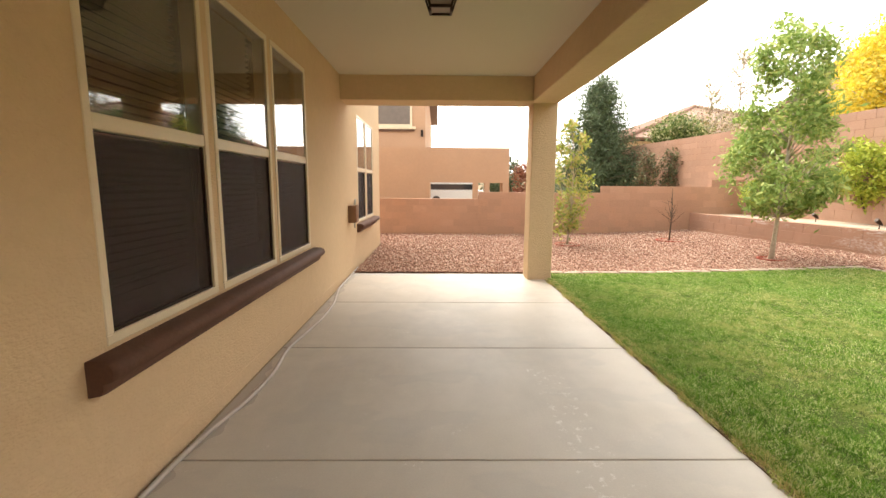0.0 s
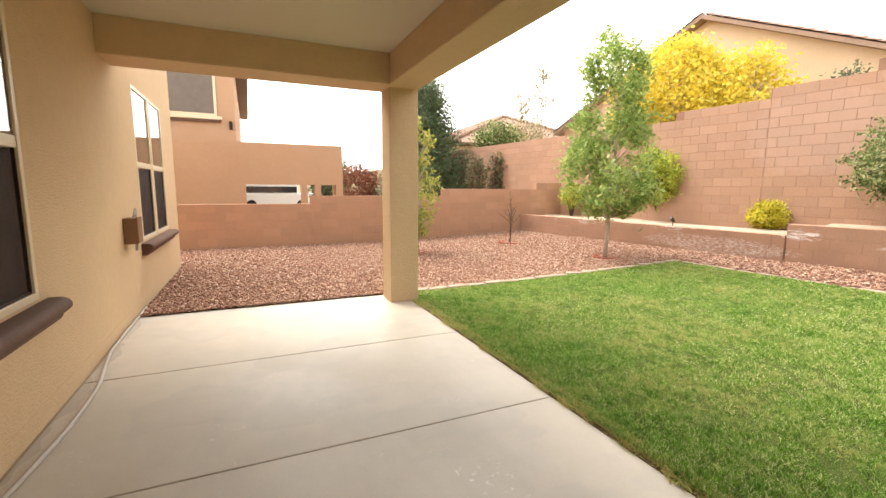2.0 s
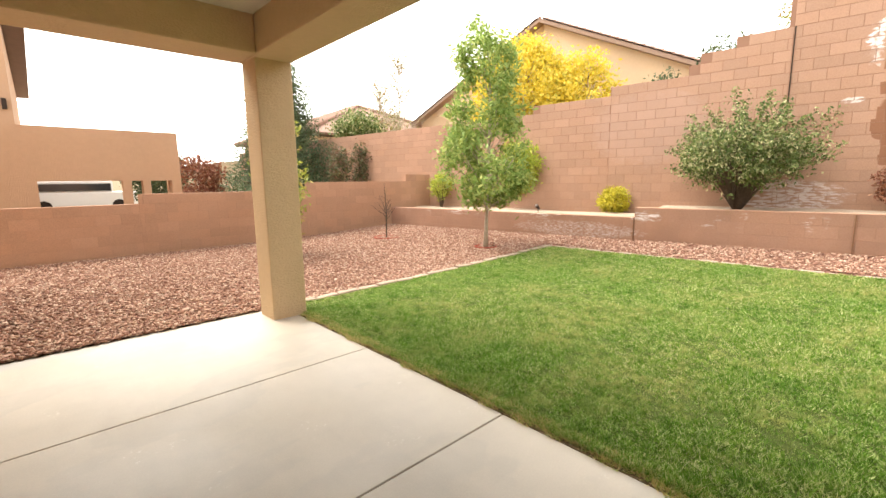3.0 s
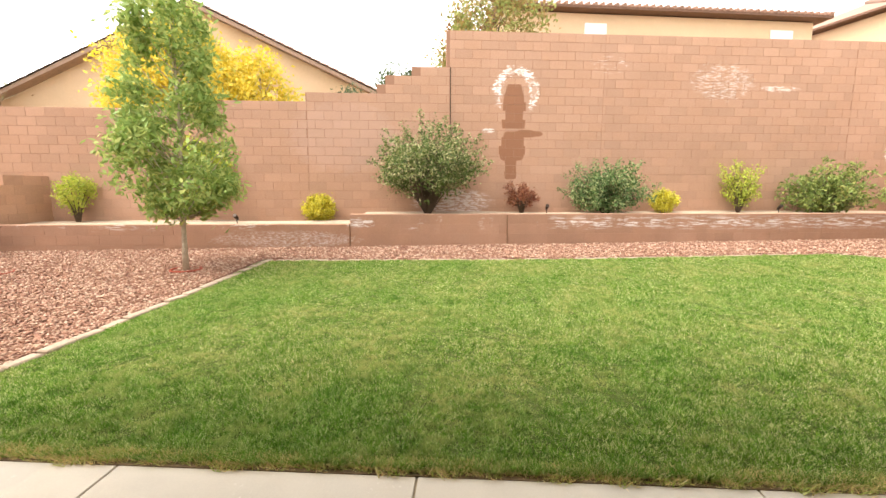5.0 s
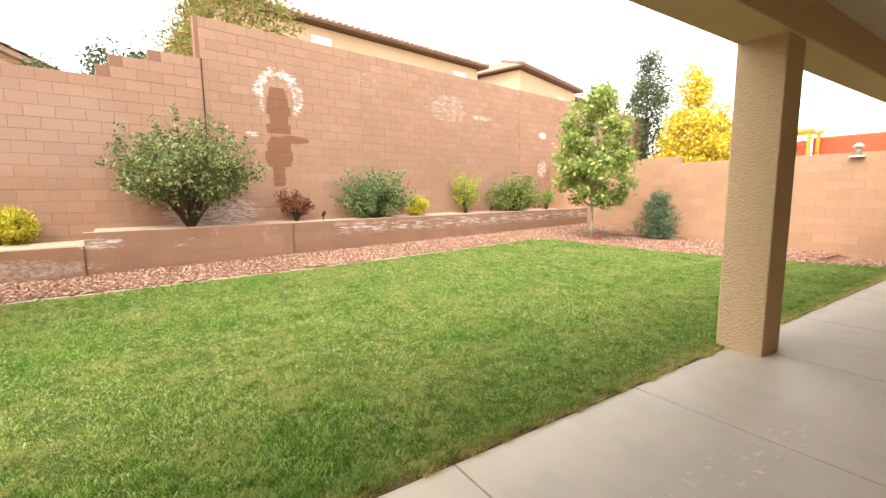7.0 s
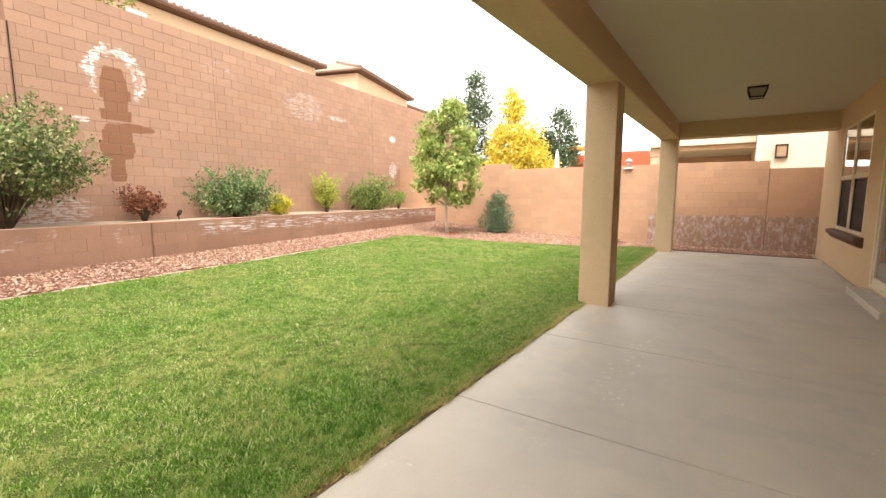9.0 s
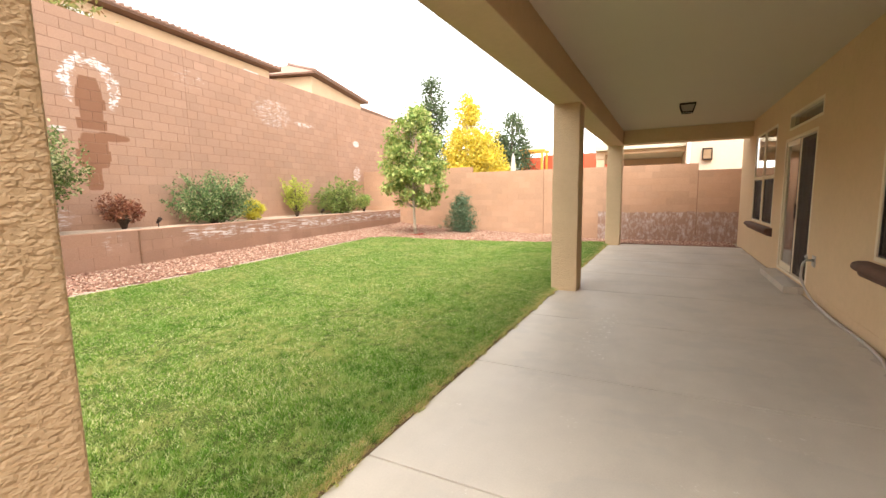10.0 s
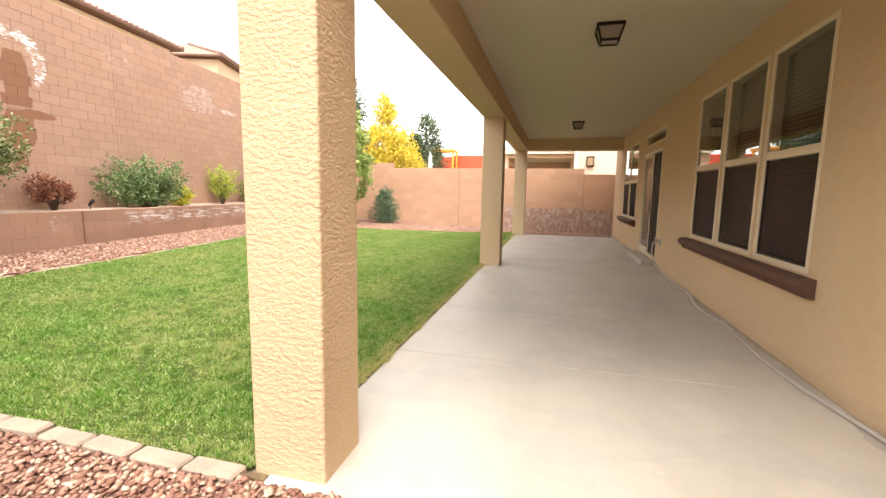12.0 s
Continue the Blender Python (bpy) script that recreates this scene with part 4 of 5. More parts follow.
L_BRIGHT = island_mat("golden_leaves", [(0.45, 0.40, 0.03), (0.60, 0.52, 0.05), (0.70, 0.62, 0.08), (0.35, 0.36, 0.05)], 0.55, 0.2)
L_SAGE = island_mat("sage_leaves", [(0.06, 0.10, 0.028), (0.11, 0.16, 0.04), (0.20, 0.25, 0.08), (0.55, 0.50, 0.28)], 0.6, 0.25)
L_DARK = island_mat("dark_leaves", [(0.05, 0.075, 0.035), (0.085, 0.12, 0.055), (0.14, 0.18, 0.09)], 0.6, 0.15)
L_BLUE = island_mat("blue_needles", [(0.06, 0.11, 0.05), (0.10, 0.17, 0.085), (0.20, 0.28, 0.17)], 0.6, 0.1)
L_MAROON = island_mat("maroon_leaves", [(0.15, 0.05, 0.03), (0.26, 0.09, 0.05), (0.34, 0.17, 0.09)], 0.6, 0.2)
L_RUST = island_mat("rust_leaves", [(0.22, 0.25, 0.07), (0.30, 0.34, 0.10), (0.38, 0.24, 0.09), (0.18, 0.22, 0.06), (0.30, 0.12, 0.06)], 0.6, 0.3)

L_SAGEGREEN = island_mat("sage_green_leaves", [(0.045, 0.095, 0.03), (0.09, 0.16, 0.05), (0.16, 0.25, 0.085), (0.42, 0.44, 0.22)], 0.6, 0.25)
L_ROUND = island_mat("mid_green_leaves", [(0.10, 0.15, 0.04), (0.17, 0.24, 0.06), (0.26, 0.33, 0.09), (0.38, 0.38, 0.12)], 0.55, 0.3)
L_THIN = island_mat("turning_leaves", [(0.16, 0.22, 0.05), (0.28, 0.34, 0.07), (0.42, 0.42, 0.09), (0.5, 0.36, 0.14)], 0.55, 0.3)
L_VINE = island_mat("vine_leaves", [(0.06, 0.075, 0.035), (0.12, 0.13, 0.06), (0.16, 0.08, 0.05), (0.2, 0.2, 0.09)], 0.6, 0.2)

gz = ground_z
tree("ash_tree", (6.3, 8.0, gz(6.3, 8.0)), 4.35, 0.95, [(0, 0.35), (0.1, 0.78), (0.33, 0.84), (0.5, 0.58), (0.8, 0.52), (0.93, 0.36), (1, 0.1)], 11500, 0.062, L_ASH, M_BARK, "young ash tree with green feathery foliage in a red gravel ring", trunk_r=0.042, clusters=190, spread=0.105, thin=0.36, limb_n=50, gap=-0.13)
tree("young_tree", (7.55, -5.0, gz(7.55, -5.0)), 4.0, 1.05, [(0, 0.55), (0.12, 0.98), (0.5, 0.92), (0.8, 0.66), (0.95, 0.38), (1, 0.12)], 9500, 0.078, L_ASH2, M_BARK, "young tree with a dense green oval crown on a pale stem", trunk_r=0.05, clusters=150, spread=0.11, thin=0.45, limb_n=50, gap=-0.02, clumps=2.4)
tree("thin_tree", (3.2, 10.6, gz(3.2, 10.6)), 2.95, 0.35, [(0, 0.2), (0.2, 0.42), (0.5, 0.5), (0.8, 0.36), (1, 0.08)], 1900, 0.062, L_THIN, M_BARK, "slender young tree with sparse yellowing leaves", trunk_r=0.026, clusters=85, spread=0.085, limb_n=60, gap=0.0, clumps=3.0)


# a bare sapling
def bare(name, place, h, r, label, n=14, rad=0.018, twigs=2, leafy=0):
    t = thing(name, place, label, "tree")
    bm = bmesh.new()
    ends = []
    tube(bm, [(0, 0, -0.03), (0.02, 0.01, h * 0.5), (-0.01, 0.02, h)], [rad, rad * 0.7, rad * 0.2], 6)
    for i in range(n):
        a = rng.uniform(0, 6.283)
        z = h * rng.uniform(0.3, 0.9)
        k = r * rng.uniform(0.4, 1) * (1.1 - z / h)
        e = Vector((k * math.cos(a), k * math.sin(a), z + k * rng.uniform(0.4, 1.2)))
        s = Vector((0.01, 0.01, z))
        tube(bm, [s, s.lerp(e, 0.5) + Vector((0, 0, -0.04 * k)), e], [rad * 0.4, rad * 0.28, rad * 0.1], 4)
        for _ in range(twigs):
            q = s.lerp(e, rng.uniform(0.4, 0.9))
            o = Vector(rng.normal(0, 1, 3)) * k * 0.3
            o.z = abs(o.z)
            tube(bm, [q, q + o], [rad * 0.18, rad * 0.06], 3)
            ends.append(tuple(q + o))
    part("trunk", bm, M_BARK if leafy else M_DARKBARK, t)
    if leafy:
        leaves("last_leaves", ends, (0.12, 0.12, 0.12), leafy, 0.06, L_RUST, t)
    return t


bare("bare_sapling", (5.9, 10.9, gz(5.9, 10.9)), 1.35, 0.6, "bare leafless sapling in the gravel", 16, rad=0.022)

fan_shrub("barberry_shrub", (9.45, 4.42, 0.84), 1.22, 1.88, 120, 10500, 0.040, L_SAGE, "wide sage green shrub with pale tips on dark bare stems", start=0.62, spread=0.06, low=0.42, whips=24)
shrub("golden_shrub", (9.75, 7.0, 0.66), 0.36, 0.62, 5200, 0.03, L_BRIGHT, "small round golden yellow shrub", clusters=110, spread=0.045, splay=0.8, low=0.04, group="golden shrubs")
fan_shrub("maroon_shrub", (10.1, 2.26, 0.87), 0.36, 0.66, 26, 620, 0.042, L_MAROON, "small maroon shrub with sparse leaves", start=0.55, spread=0.035, low=0.35, whips=4)
fan_shrub("sage_shrub", (9.95, 0.36, 0.86), 0.92, 1.12, 95, 8500, 0.038, L_SAGEGREEN, "rounded grey green shrub with long loose shoots", start=0.34, spread=0.055, low=0.16, whips=26)
shrub("golden_shrub", (10.5, -1.18, 0.87), 0.29, 0.52, 3800, 0.028, L_BRIGHT, "small round golden yellow shrub", clusters=90, spread=0.045, splay=0.8, low=0.04, group="golden shrubs")
fan_shrub("lime_shrub", (10.8, -3.1, 0.87), 0.42, 1.12, 34, 1400, 0.038, L_LIME, "airy lime green shrub with open twigs", start=0.3, spread=0.05, low=0.4, whips=8)
fan_shrub("rounded_shrub", (10.65, -5.0, 0.87), 0.86, 1.12, 90, 6200, 0.046, L_ROUND, "low spreading mid green shrub", start=0.25, spread=0.07, low=0.12, whips=12)
shrub("small_shrub", (11.25, -7.15, 0.87), 0.36, 0.68, 1500, 0.036, L_ASH, "small green shrub in the planter's corner", clusters=50, spread=0.05)
shrub("yellowing_shrub", (9.75, 9.65, 0.66), 0.95, 2.0, 9500, 0.05, L_LIME, "full yellow green shrub below the rear wall", stems=12, clusters=150, spread=0.09)
shrub("small_shrub", (8.95, 12.2, 0.66), 0.42, 1.1, 1800, 0.04, L_LIME, "small yellow green shrub in the planter's corner", clusters=50, spread=0.06)


def conifer(name, place, h, r, n, mat, label, size=0.04, tiers=9, category="tree", taper=0.8):
    t = thing(name, place, label, category)
    bm = tube(bmesh.new(), [(0, 0, -0.03), (0, 0, h * 0.5), (0, 0, h * 0.97)], [0.04 * h, 0.025 * h, 0.005], 7)
    cs = []
    for i in range(tiers):
        z = h * (0.08 + 0.86 * i / tiers)
        rr = r * (1 - (z / h)) ** taper
        m = max(4, int(11 * rr / r + 3))
        for k in range(m):
            a = 6.283 * k / m + i * 0.7
            q = rr * rng.uniform(0.62, 1.12)
            e = Vector((q * math.cos(a), q * math.sin(a), z + q * 0.15))
            tube(bm, [(0, 0, z), e], [0.012 * h, 0.004], 4)
            for s in np.linspace(0.25, 1, 6):
                cs.append(tuple(Vector(rng.normal(0, 0.035 * h, 3)) * 0.7 + e * s + Vector((0, 0, z * (1 - s)))))
    cs += [(0, 0, h * 0.97), (0, 0, h * 0.93)]
    part("trunk", bm, M_DARKBARK, t)
    leaves("needles", cs, (0.05 * r * 1.6, 0.05 * r * 1.6, 0.035 * h), n, size, mat, t, 0.16)
    return t


conifer("blue_spruce", (6.7, -6.75, gz(6.7, -6.75)), 1.42, 0.70, 7500, L_BLUE, "small blue spruce near the side wall", 0.05, 7, taper=0.6)

# red mulch rings at the stems
for x, y, r in ((6.3, 8.0, 0.22), (3.2, 10.6, 0.3), (5.9, 10.9, 0.3), (7.55, -5.0, 0.25)):
    t = thing("drip_ring", (x, y, gz(x, y)), "shallow ring of dark red earth round a stem", "planting ring", "rings")
    part("rim", tube(bmesh.new(), [(r * math.cos(k / 20 * 6.283), r * math.sin(k / 20 * 6.283), 0.03) for k in range(20)], [0.018] * 20, 5), plain("red_earth", (0.3, 0.06, 0.035), 0.9), t)

# ---- fittings on the house ----
def ceiling_lamp(x, y):
    t = thing("ceiling_lamp", (x, y, 3.05), "dark bronze square flush lamp with seeded glass", "lamp", "patio ceiling lamps")
    part("canopy", bevelled(boxes((-0.135, 0.135, -0.135, 0.135, -0.03, 0.0)), 0.006), M_BRONZE, t)
    bm = bmesh.new()
    for sx in (-1, 1):
        for sy in (-1, 1):
            tube(bm, [(sx * 0.125, sy * 0.125, -0.03), (sx * 0.085, sy * 0.085, -0.155)], [0.013, 0.013], 4)
    for sx, sy in ((0, 1), (0, -1)):
        tube(bm, [(-0.09, sy * 0.086, -0.155), (0.09, sy * 0.086, -0.155)], [0.014, 0.014], 4)
        tube(bm, [(sy * 0.086, -0.09, -0.155), (sy * 0.086, 0.09, -0.155)], [0.014, 0.014], 4)
    part("cage", bm, M_BRONZE, t)
    vs = [(-0.12, -0.12, -0.032), (0.12, -0.12, -0.032), (0.12, 0.12, -0.032), (-0.12, 0.12, -0.032), (-0.082, -0.082, -0.152), (0.082, -0.082, -0.152), (0.082, 0.082, -0.152), (-0.082, 0.082, -0.152)]
    part("diffuser", mesh_of("diffuser", vs, [(4, 5, 6, 7), (0, 1, 5, 4), (1, 2, 6, 5), (2, 3, 7, 6), (3, 0, 4, 7)]), plain("frosted_glass", (0.30, 0.26, 0.21), 0.3, vary=0.08), t)


ceiling_lamp(0.0, 3.78)
ceiling_lamp(0.02, -2.35)

t = thing("electric_disconnect", (HX, 7.05, 0.86), "brown metal electric disconnect box on the stucco", "utility box")
part("box", bevelled(boxes((0.0, 0.12, -0.1, 0.1, 0.0, 0.28)), 0.008), M_BROWNBOX, t)
part("cover", bevelled(boxes((0.121, 0.135, -0.105, 0.105, 0.01, 0.29)), 0.004), M_BROWNBOX, t)
part("conduit", tube(bmesh.new(), [(0.05, 0.14, 0.25), (0.07, 0.17, 0.36), (0.06, 0.19, 0.25), (0.05, 0.19, -0.1)], [0.016] * 4, 8), M_METAL, t)

t = thing("wall_tap", (HX, 0.0, 0.5), "garden tap on a small metal plate with the hose on it", "tap")
part("plate", bevelled(boxes((0.0, 0.012, -0.07, 0.07, -0.06, 0.08)), 0.003), M_METAL, t)
part("spout", tube(bmesh.new(), [(0.01, 0, 0.02), (0.08, 0, 0.02), (0.115, 0, -0.02), (0.12, 0, -0.06)], [0.014, 0.016, 0.015, 0.018], 8), M_METAL, t)
part("handle", tube(bmesh.new(), [(0.075, 0, 0.03), (0.09, 0, 0.08)], [0.006, 0.022], 8), M_METAL, t)
t = thing("garden_hose", (0, 0, 0), "beige garden hose lying along the foot of the wall", "hose")
hp = [(HX + 0.12, 0.0, 0.44), (HX + 0.13, 0.05, 0.28), (HX + 0.09, 0.3, 0.10), (HX + 0.06, 0.8, 0.02), (-1.395, 1.4, 0.014), (-1.40, 1.95, 0.014), (-1.375, 2.35, 0.014), (-1.31, 2.75, 0.014), (-1.295, 3.2, 0.014), (-1.35, 3.7, 0.014), (-1.315, 4.15, 0.014), (-1.285, 4.6, 0.014), (-1.295, 5.15, 0.014), (-1.355, 5.6, 0.014), (-1.405, 6.0, 0.014), (-1.415, 6.6, 0.014), (-1.42, 7.12, 0.014), (-1.42, 7.6, 0.02)]
fine_p = []
for i in range(len(hp) - 1):
    p0, p1, p2, p3 = [Vector(hp[max(0, min(len(hp) - 1, i + k))]) for k in (-1, 0, 1, 2)]
    for u in np.linspace(0, 1, 7)[:-1]:
        fine_p.append(0.5 * ((2 * p1) + (p2 - p0) * u + (2 * p0 - 5 * p1 + 4 * p2 - p3) * u * u + (3 * p1 - p0 - 3 * p2 + p3) * u ** 3))
part("tube", tube(bmesh.new(), fine_p, [0.0145] * len(fine_p), 8), M_HOSE, t)


# path lights in the planter
def path_light(x, y, z):
    t = thing("spot_light", (x, y, z), "small black garden spotlight on a stake", "garden light", "planter spotlights")
    part("stake", tube(bmesh.new(), [(0, 0, -0.04), (0, 0, 0.09)], [0.01, 0.01], 6), M_BRONZE, t)
    part("head", tube(bmesh.new(), [(0.05, 0, 0.07), (0.0, 0, 0.11), (-0.08, 0, 0.17)], [0.02, 0.035, 0.042], 10), M_BRONZE, t)


for x, y, z in ((8.75, 8.45, 0.68), (9.9, 1.7, 0.87), (10.35, -3.75, 0.87), (9.0, 10.2, 0.68)):
    path_light(x, y, z)

t = thing("bird_feeder", (2.92, -8.0, 2.46), "small white bird feeder hung over the side wall", "bird feeder")
part("roof", tube(bmesh.new(), [(0, 0.12, 0.0), (0, 0.12, -0.08)], [0.03, 0.12], 10), M_WHITE, t)
part("tray", bevelled(boxes((-0.13, 0.13, 0.03, 0.2, -0.3, -0.27)), 0.005, 1), M_WHITE, t)
part("tube", tube(bmesh.new(), [(0, 0.12, -0.08), (0, 0.12, -0.27)], [0.05, 0.05], 10), M_METAL, t)


# ---- neighbouring houses ----
def tiled_slope(parent, p, along, down, rows, cols, name="roof"):
    """Barrel tiles over a slope from corner p, as one part."""
    p, along, down = Vector(p), Vector(along), Vector(down)
    nrm = along.cross(down).normalized()
    if nrm.z < 0:
        nrm = -nrm
    v, f = [], []
    for r in range(rows):
        for c in range(cols):
            o = len(v)
            for e, s in ((0.0, 0.02), (1.12, 0.05)):
                for k in range(5):
                    q = k / 4
                    v.append(p + along * ((c + q) / cols) + down * ((r + e) / rows) + nrm * (0.07 * math.sin(q * math.pi) + s))
            f += [(o + k, o + k + 1, o + 6 + k, o + 5 + k) for k in range(4)]
            f.append((o + 5, o + 6, o + 7, o + 8, o + 9))
    return part(name, mesh_of(name, v, f), M_TILE, parent, "brown clay barrel tile roof")


def slab_quad(bm, pts, t):
    a = [bm.verts.new(p) for p in pts]
    b = [bm.verts.new((p[0], p[1], p[2] - t)) for p in pts]
    n = len(pts)
    bm.faces.new(a)
    bm.faces.new(b[::-1])
    for i in range(n):
        bm.faces.new((a[i], a[(i + 1) % n], b[(i + 1) % n], b[i]))


M_RAKE = plain("rake_board", (0.30, 0.20, 0.15), 0.8, vary=0.15)


def gable_house(place, turn, half, eave, ridge, depth, base, label):
    """The gable looks along -x from place."""
    t = thing("house", place, label, "house", turn=turn)
    bm = bmesh.new()
    prof = [(-half, base), (half, base), (half, eave), (0, ridge), (-half, eave)]
    a = [bm.verts.new((0, y, z)) for y, z in prof]
    b = [bm.verts.new((depth, y, z)) for y, z in prof]
    bm.faces.new(a)
    bm.faces.new(b[::-1])
    for i in range(5):
        bm.faces.new((a[i], a[(i + 1) % 5], b[(i + 1) % 5], b[i]))
    part("wall", bm, M_EHOUSE, t, "tan stucco gable wall")
    for s in (-1, 1):
        sl = (ridge - eave) / half
        o = half + 0.45
        bm = bmesh.new()
        slab_quad(bm, [(-0.45, 0, ridge + 0.16), (depth, 0, ridge + 0.16), (depth, s * o, ridge + 0.16 - sl * o), (-0.45, s * o, ridge + 0.16 - sl * o)], 0.16)
        part("fascia", bm, M_RAKE, t, "light brown rake board")
        tiled_slope(t, (-0.5, 0, ridge + 0.17), (depth * 0.5, 0, 0), (0, s * (o + 0.05), -sl * (o + 0.05)), 24, 16)
    v = tagged(new("vent"), kind="")
    v.parent = t
    v.location = (-0.02, 0.7, ridge - 1.3)
    part("slats", boxes(*[(-0.03, 0.01, -0.22, 0.22, i * 0.07, i * 0.07 + 0.045) for i in range(9)]), M_NTRIM, v)
    return t


g = gable_house((17.0, 14.1, 0), 0.10, 7.6, 4.72, 8.25, 12, 2.5, "tan stucco house with a tiled gable above the rear wall")
for yy in (-4.1,):
    w2 = part("window", boxes((-0.05, 0.03, yy - 0.6, yy + 0.6, 4.0, 4.9)), M_FRAME, g, "white framed window")
    part("pane", boxes((-0.06, -0.05, yy - 0.52, yy + 0.52, 4.1, 4.82)), M_GLASSDARK, w2)


def hip_house(place, turn, wx, wy, eave, ridge, base, label, wins=()):
    """A block wx deep and wy long with a hipped roof; wins are (y, z, width, height) in the -x face."""
    t = thing("house", place, label, "house", turn=turn)
    part("wall", boxes((0, wx, 0, wy, base, eave)), M_EHOUSE, t, "tan stucco wall")
    o = 0.5
    bm = bmesh.new()
    box(bm, -o, wx + o, -o, wy + o, eave + 0.05, eave + 0.16)
    part("fascia", bm, M_NTRIM, t, "dark brown eaves board")
    k = wx / 2 + o
    z0 = eave + 0.16
    r0, r1 = (wx / 2, min(k - o, wy / 2), ridge), (wx / 2, max(wy - k + o, wy / 2), ridge)
    c = [(-o, -o, z0), (wx + o, -o, z0), (wx + o, wy + o, z0), (-o, wy + o, z0)]
    me = mesh_of("roof_deck", c + [r0, r1], [(0, 1, 4), (1, 2, 5, 4), (2, 3, 5), (3, 0, 4, 5), (0, 3, 2, 1)])
    part("roof_deck", me, M_TILE, t, "brown clay tile roof")
    bm = bmesh.new()
    n = int(wy / 0.3)
    for i in range(n):
        y = -o + (wy + 2 * o) * (i + 0.5) / n
        e = min(1.0, (y + o) / (r0[1] + o), (wy + o - y) / (wy + o - r1[1]))
        tube(bm, [(-o - 0.04, y, z0 + 0.05), (-o + (wx / 2 + o) * e, y, z0 + (ridge - z0) * e + 0.05)], [0.085, 0.085], 6)
    for p, q in ((c[0], r0), (c[3], r1), (r0, r1), (c[1], r0)):
        tube(bm, [(p[0], p[1], p[2] + 0.05), (q[0], q[1], q[2] + 0.05)], [0.12, 0.12], 6)
    part("tiles", bm, M_TILE, t, "rows of barrel tiles")
    for y, z, w_, h_ in wins:
        wd = part("window", boxes((-0.05, 0.02, y, y + w_, z, z + h_)), M_WHITE, t, "white framed window")
        part("pane", boxes((-0.06, -0.05, y + 0.06, y + w_ - 0.06, z + 0.06, z + h_ - 0.06)), M_WHITE, wd)
    return t


hip_house((21.9, -12.3, 0), 0.15, 9, 14.5, 9.0, 10.1, 2.5, "long two storey tan stucco house with a tiled roof", wins=((9.9, 7.6, 1.0, 1.0), (1.0, 7.6, 1.1, 1.0)))
hip_house((24.2, -24.1, 0), 0.3, 7.0, 9.0, 9.4, 11.3, 2.5, "two storey tan stucco house with a hipped tile roof", wins=((2.2, 7.7, 1.2, 0.9),))
hip_house((28.0, -34.0, 0), 0.15, 8.5, 9.0, 9.6, 11.3, 2.5, "distant tan stucco house with a hipped tile roof")
hip_house((10.6, 24.0, 0), 0.0, 12, 10.0, 3.9, 6.6, 0.0, "low tan house with a tiled roof behind the trees")
hip_house((42.0, 46.0, 0), 0.2, 10, 12.0, 5.2, 6.8, 0.0, "distant tan house with a tiled roof")

# the house behind the low wall
n1 = thing("house", (0, 0, 0), "two storey terracotta stucco house with a walled patio", "house")
part("wall", boxes((-12.0, -0.53, 18.5, 36.0, -0.05, 8.6)), M_NHOUSE, n1, "terracotta stucco wall")
part("eave", bevelled(boxes((-12.4, -0.02, 18.1, 36.4, 6.27, 6.6)), 0.02, 1), M_NTRIM, n1, "dark brown eaves")
for d in ((-12.0, 2.36, 14.6, 14.85, 1.56, 2.70), (-12.0, -0.28, 14.6, 14.85, 0, 1.56), (-0.28, 2.3, 14.6, 14.85, 0, 0.98), (1.17, 1.34, 14.6, 14.85, 0.98, 1.56), (1.56, 1.72, 14.6, 14.85, 0.98, 1.56), (2.16, 2.36, 14.6, 14.85, 0.98, 1.56), (2.12, 2.36, 14.86, 15.0, 0.0, 2.70)):
    part("patio_wall", boxes(d), M_NHOUSE, n1, "terracotta stucco patio screen wall")
wd = part("window", bevelled(boxes((-2.55, -1.08, 18.42, 18.498, 3.86, 5.85)), 0.01, 1), M_FRAME, n1, "tan framed window with a grey screen")
part("pane", boxes((-2.47, -1.16, 18.41, 18.419, 3.94, 5.77)), plain("grey_screen", (0.16, 0.13, 0.11), 0.6), wd)
part("window_sill", bevelled(boxes((-2.7, -0.93, 18.35, 18.498, 3.74, 3.85)), 0.02, 2), M_FRAME, wd)
part("apron", bevelled(boxes((-2.65, -0.98, 18.40, 18.498, 3.66, 3.738)), 0.01, 1), M_NTRIM, wd)
part("wall_light", bevelled(boxes((-0.72, -0.62, 18.38, 18.498, 3.45, 3.72)), 0.01, 1), M_BRONZE, n1)

# parked van and far houses seen through the openings
car = thing("van", (1.6, 34.0, 0.0), "white van parked on the street beyond the patio wall", "van")
part("body", bevelled(boxes((-2.6, 2.4, -0.9, 0.9, 0.3, 1.1), (-2.5, 1.3, -0.85, 0.85, 1.1, 1.7)), 0.08, 2), M_CAR, car)
part("windscreen", boxes((-2.3, 1.2, -0.88, -0.852, 1.15, 1.55)), M_GLASSDARK, car)
for sx in (-1.7, 1.5):
    wh = part("wheel", tube(bmesh.new(), [(sx, -0.93, 0.33), (sx, -0.7, 0.33)], [0.33, 0.33], 16), M_DARK, car)
hip_house((-9.0, 60.0, 0), 1.45, 9, 16.0, 2.9, 4.4, 0.0, "pale distant house across the street")

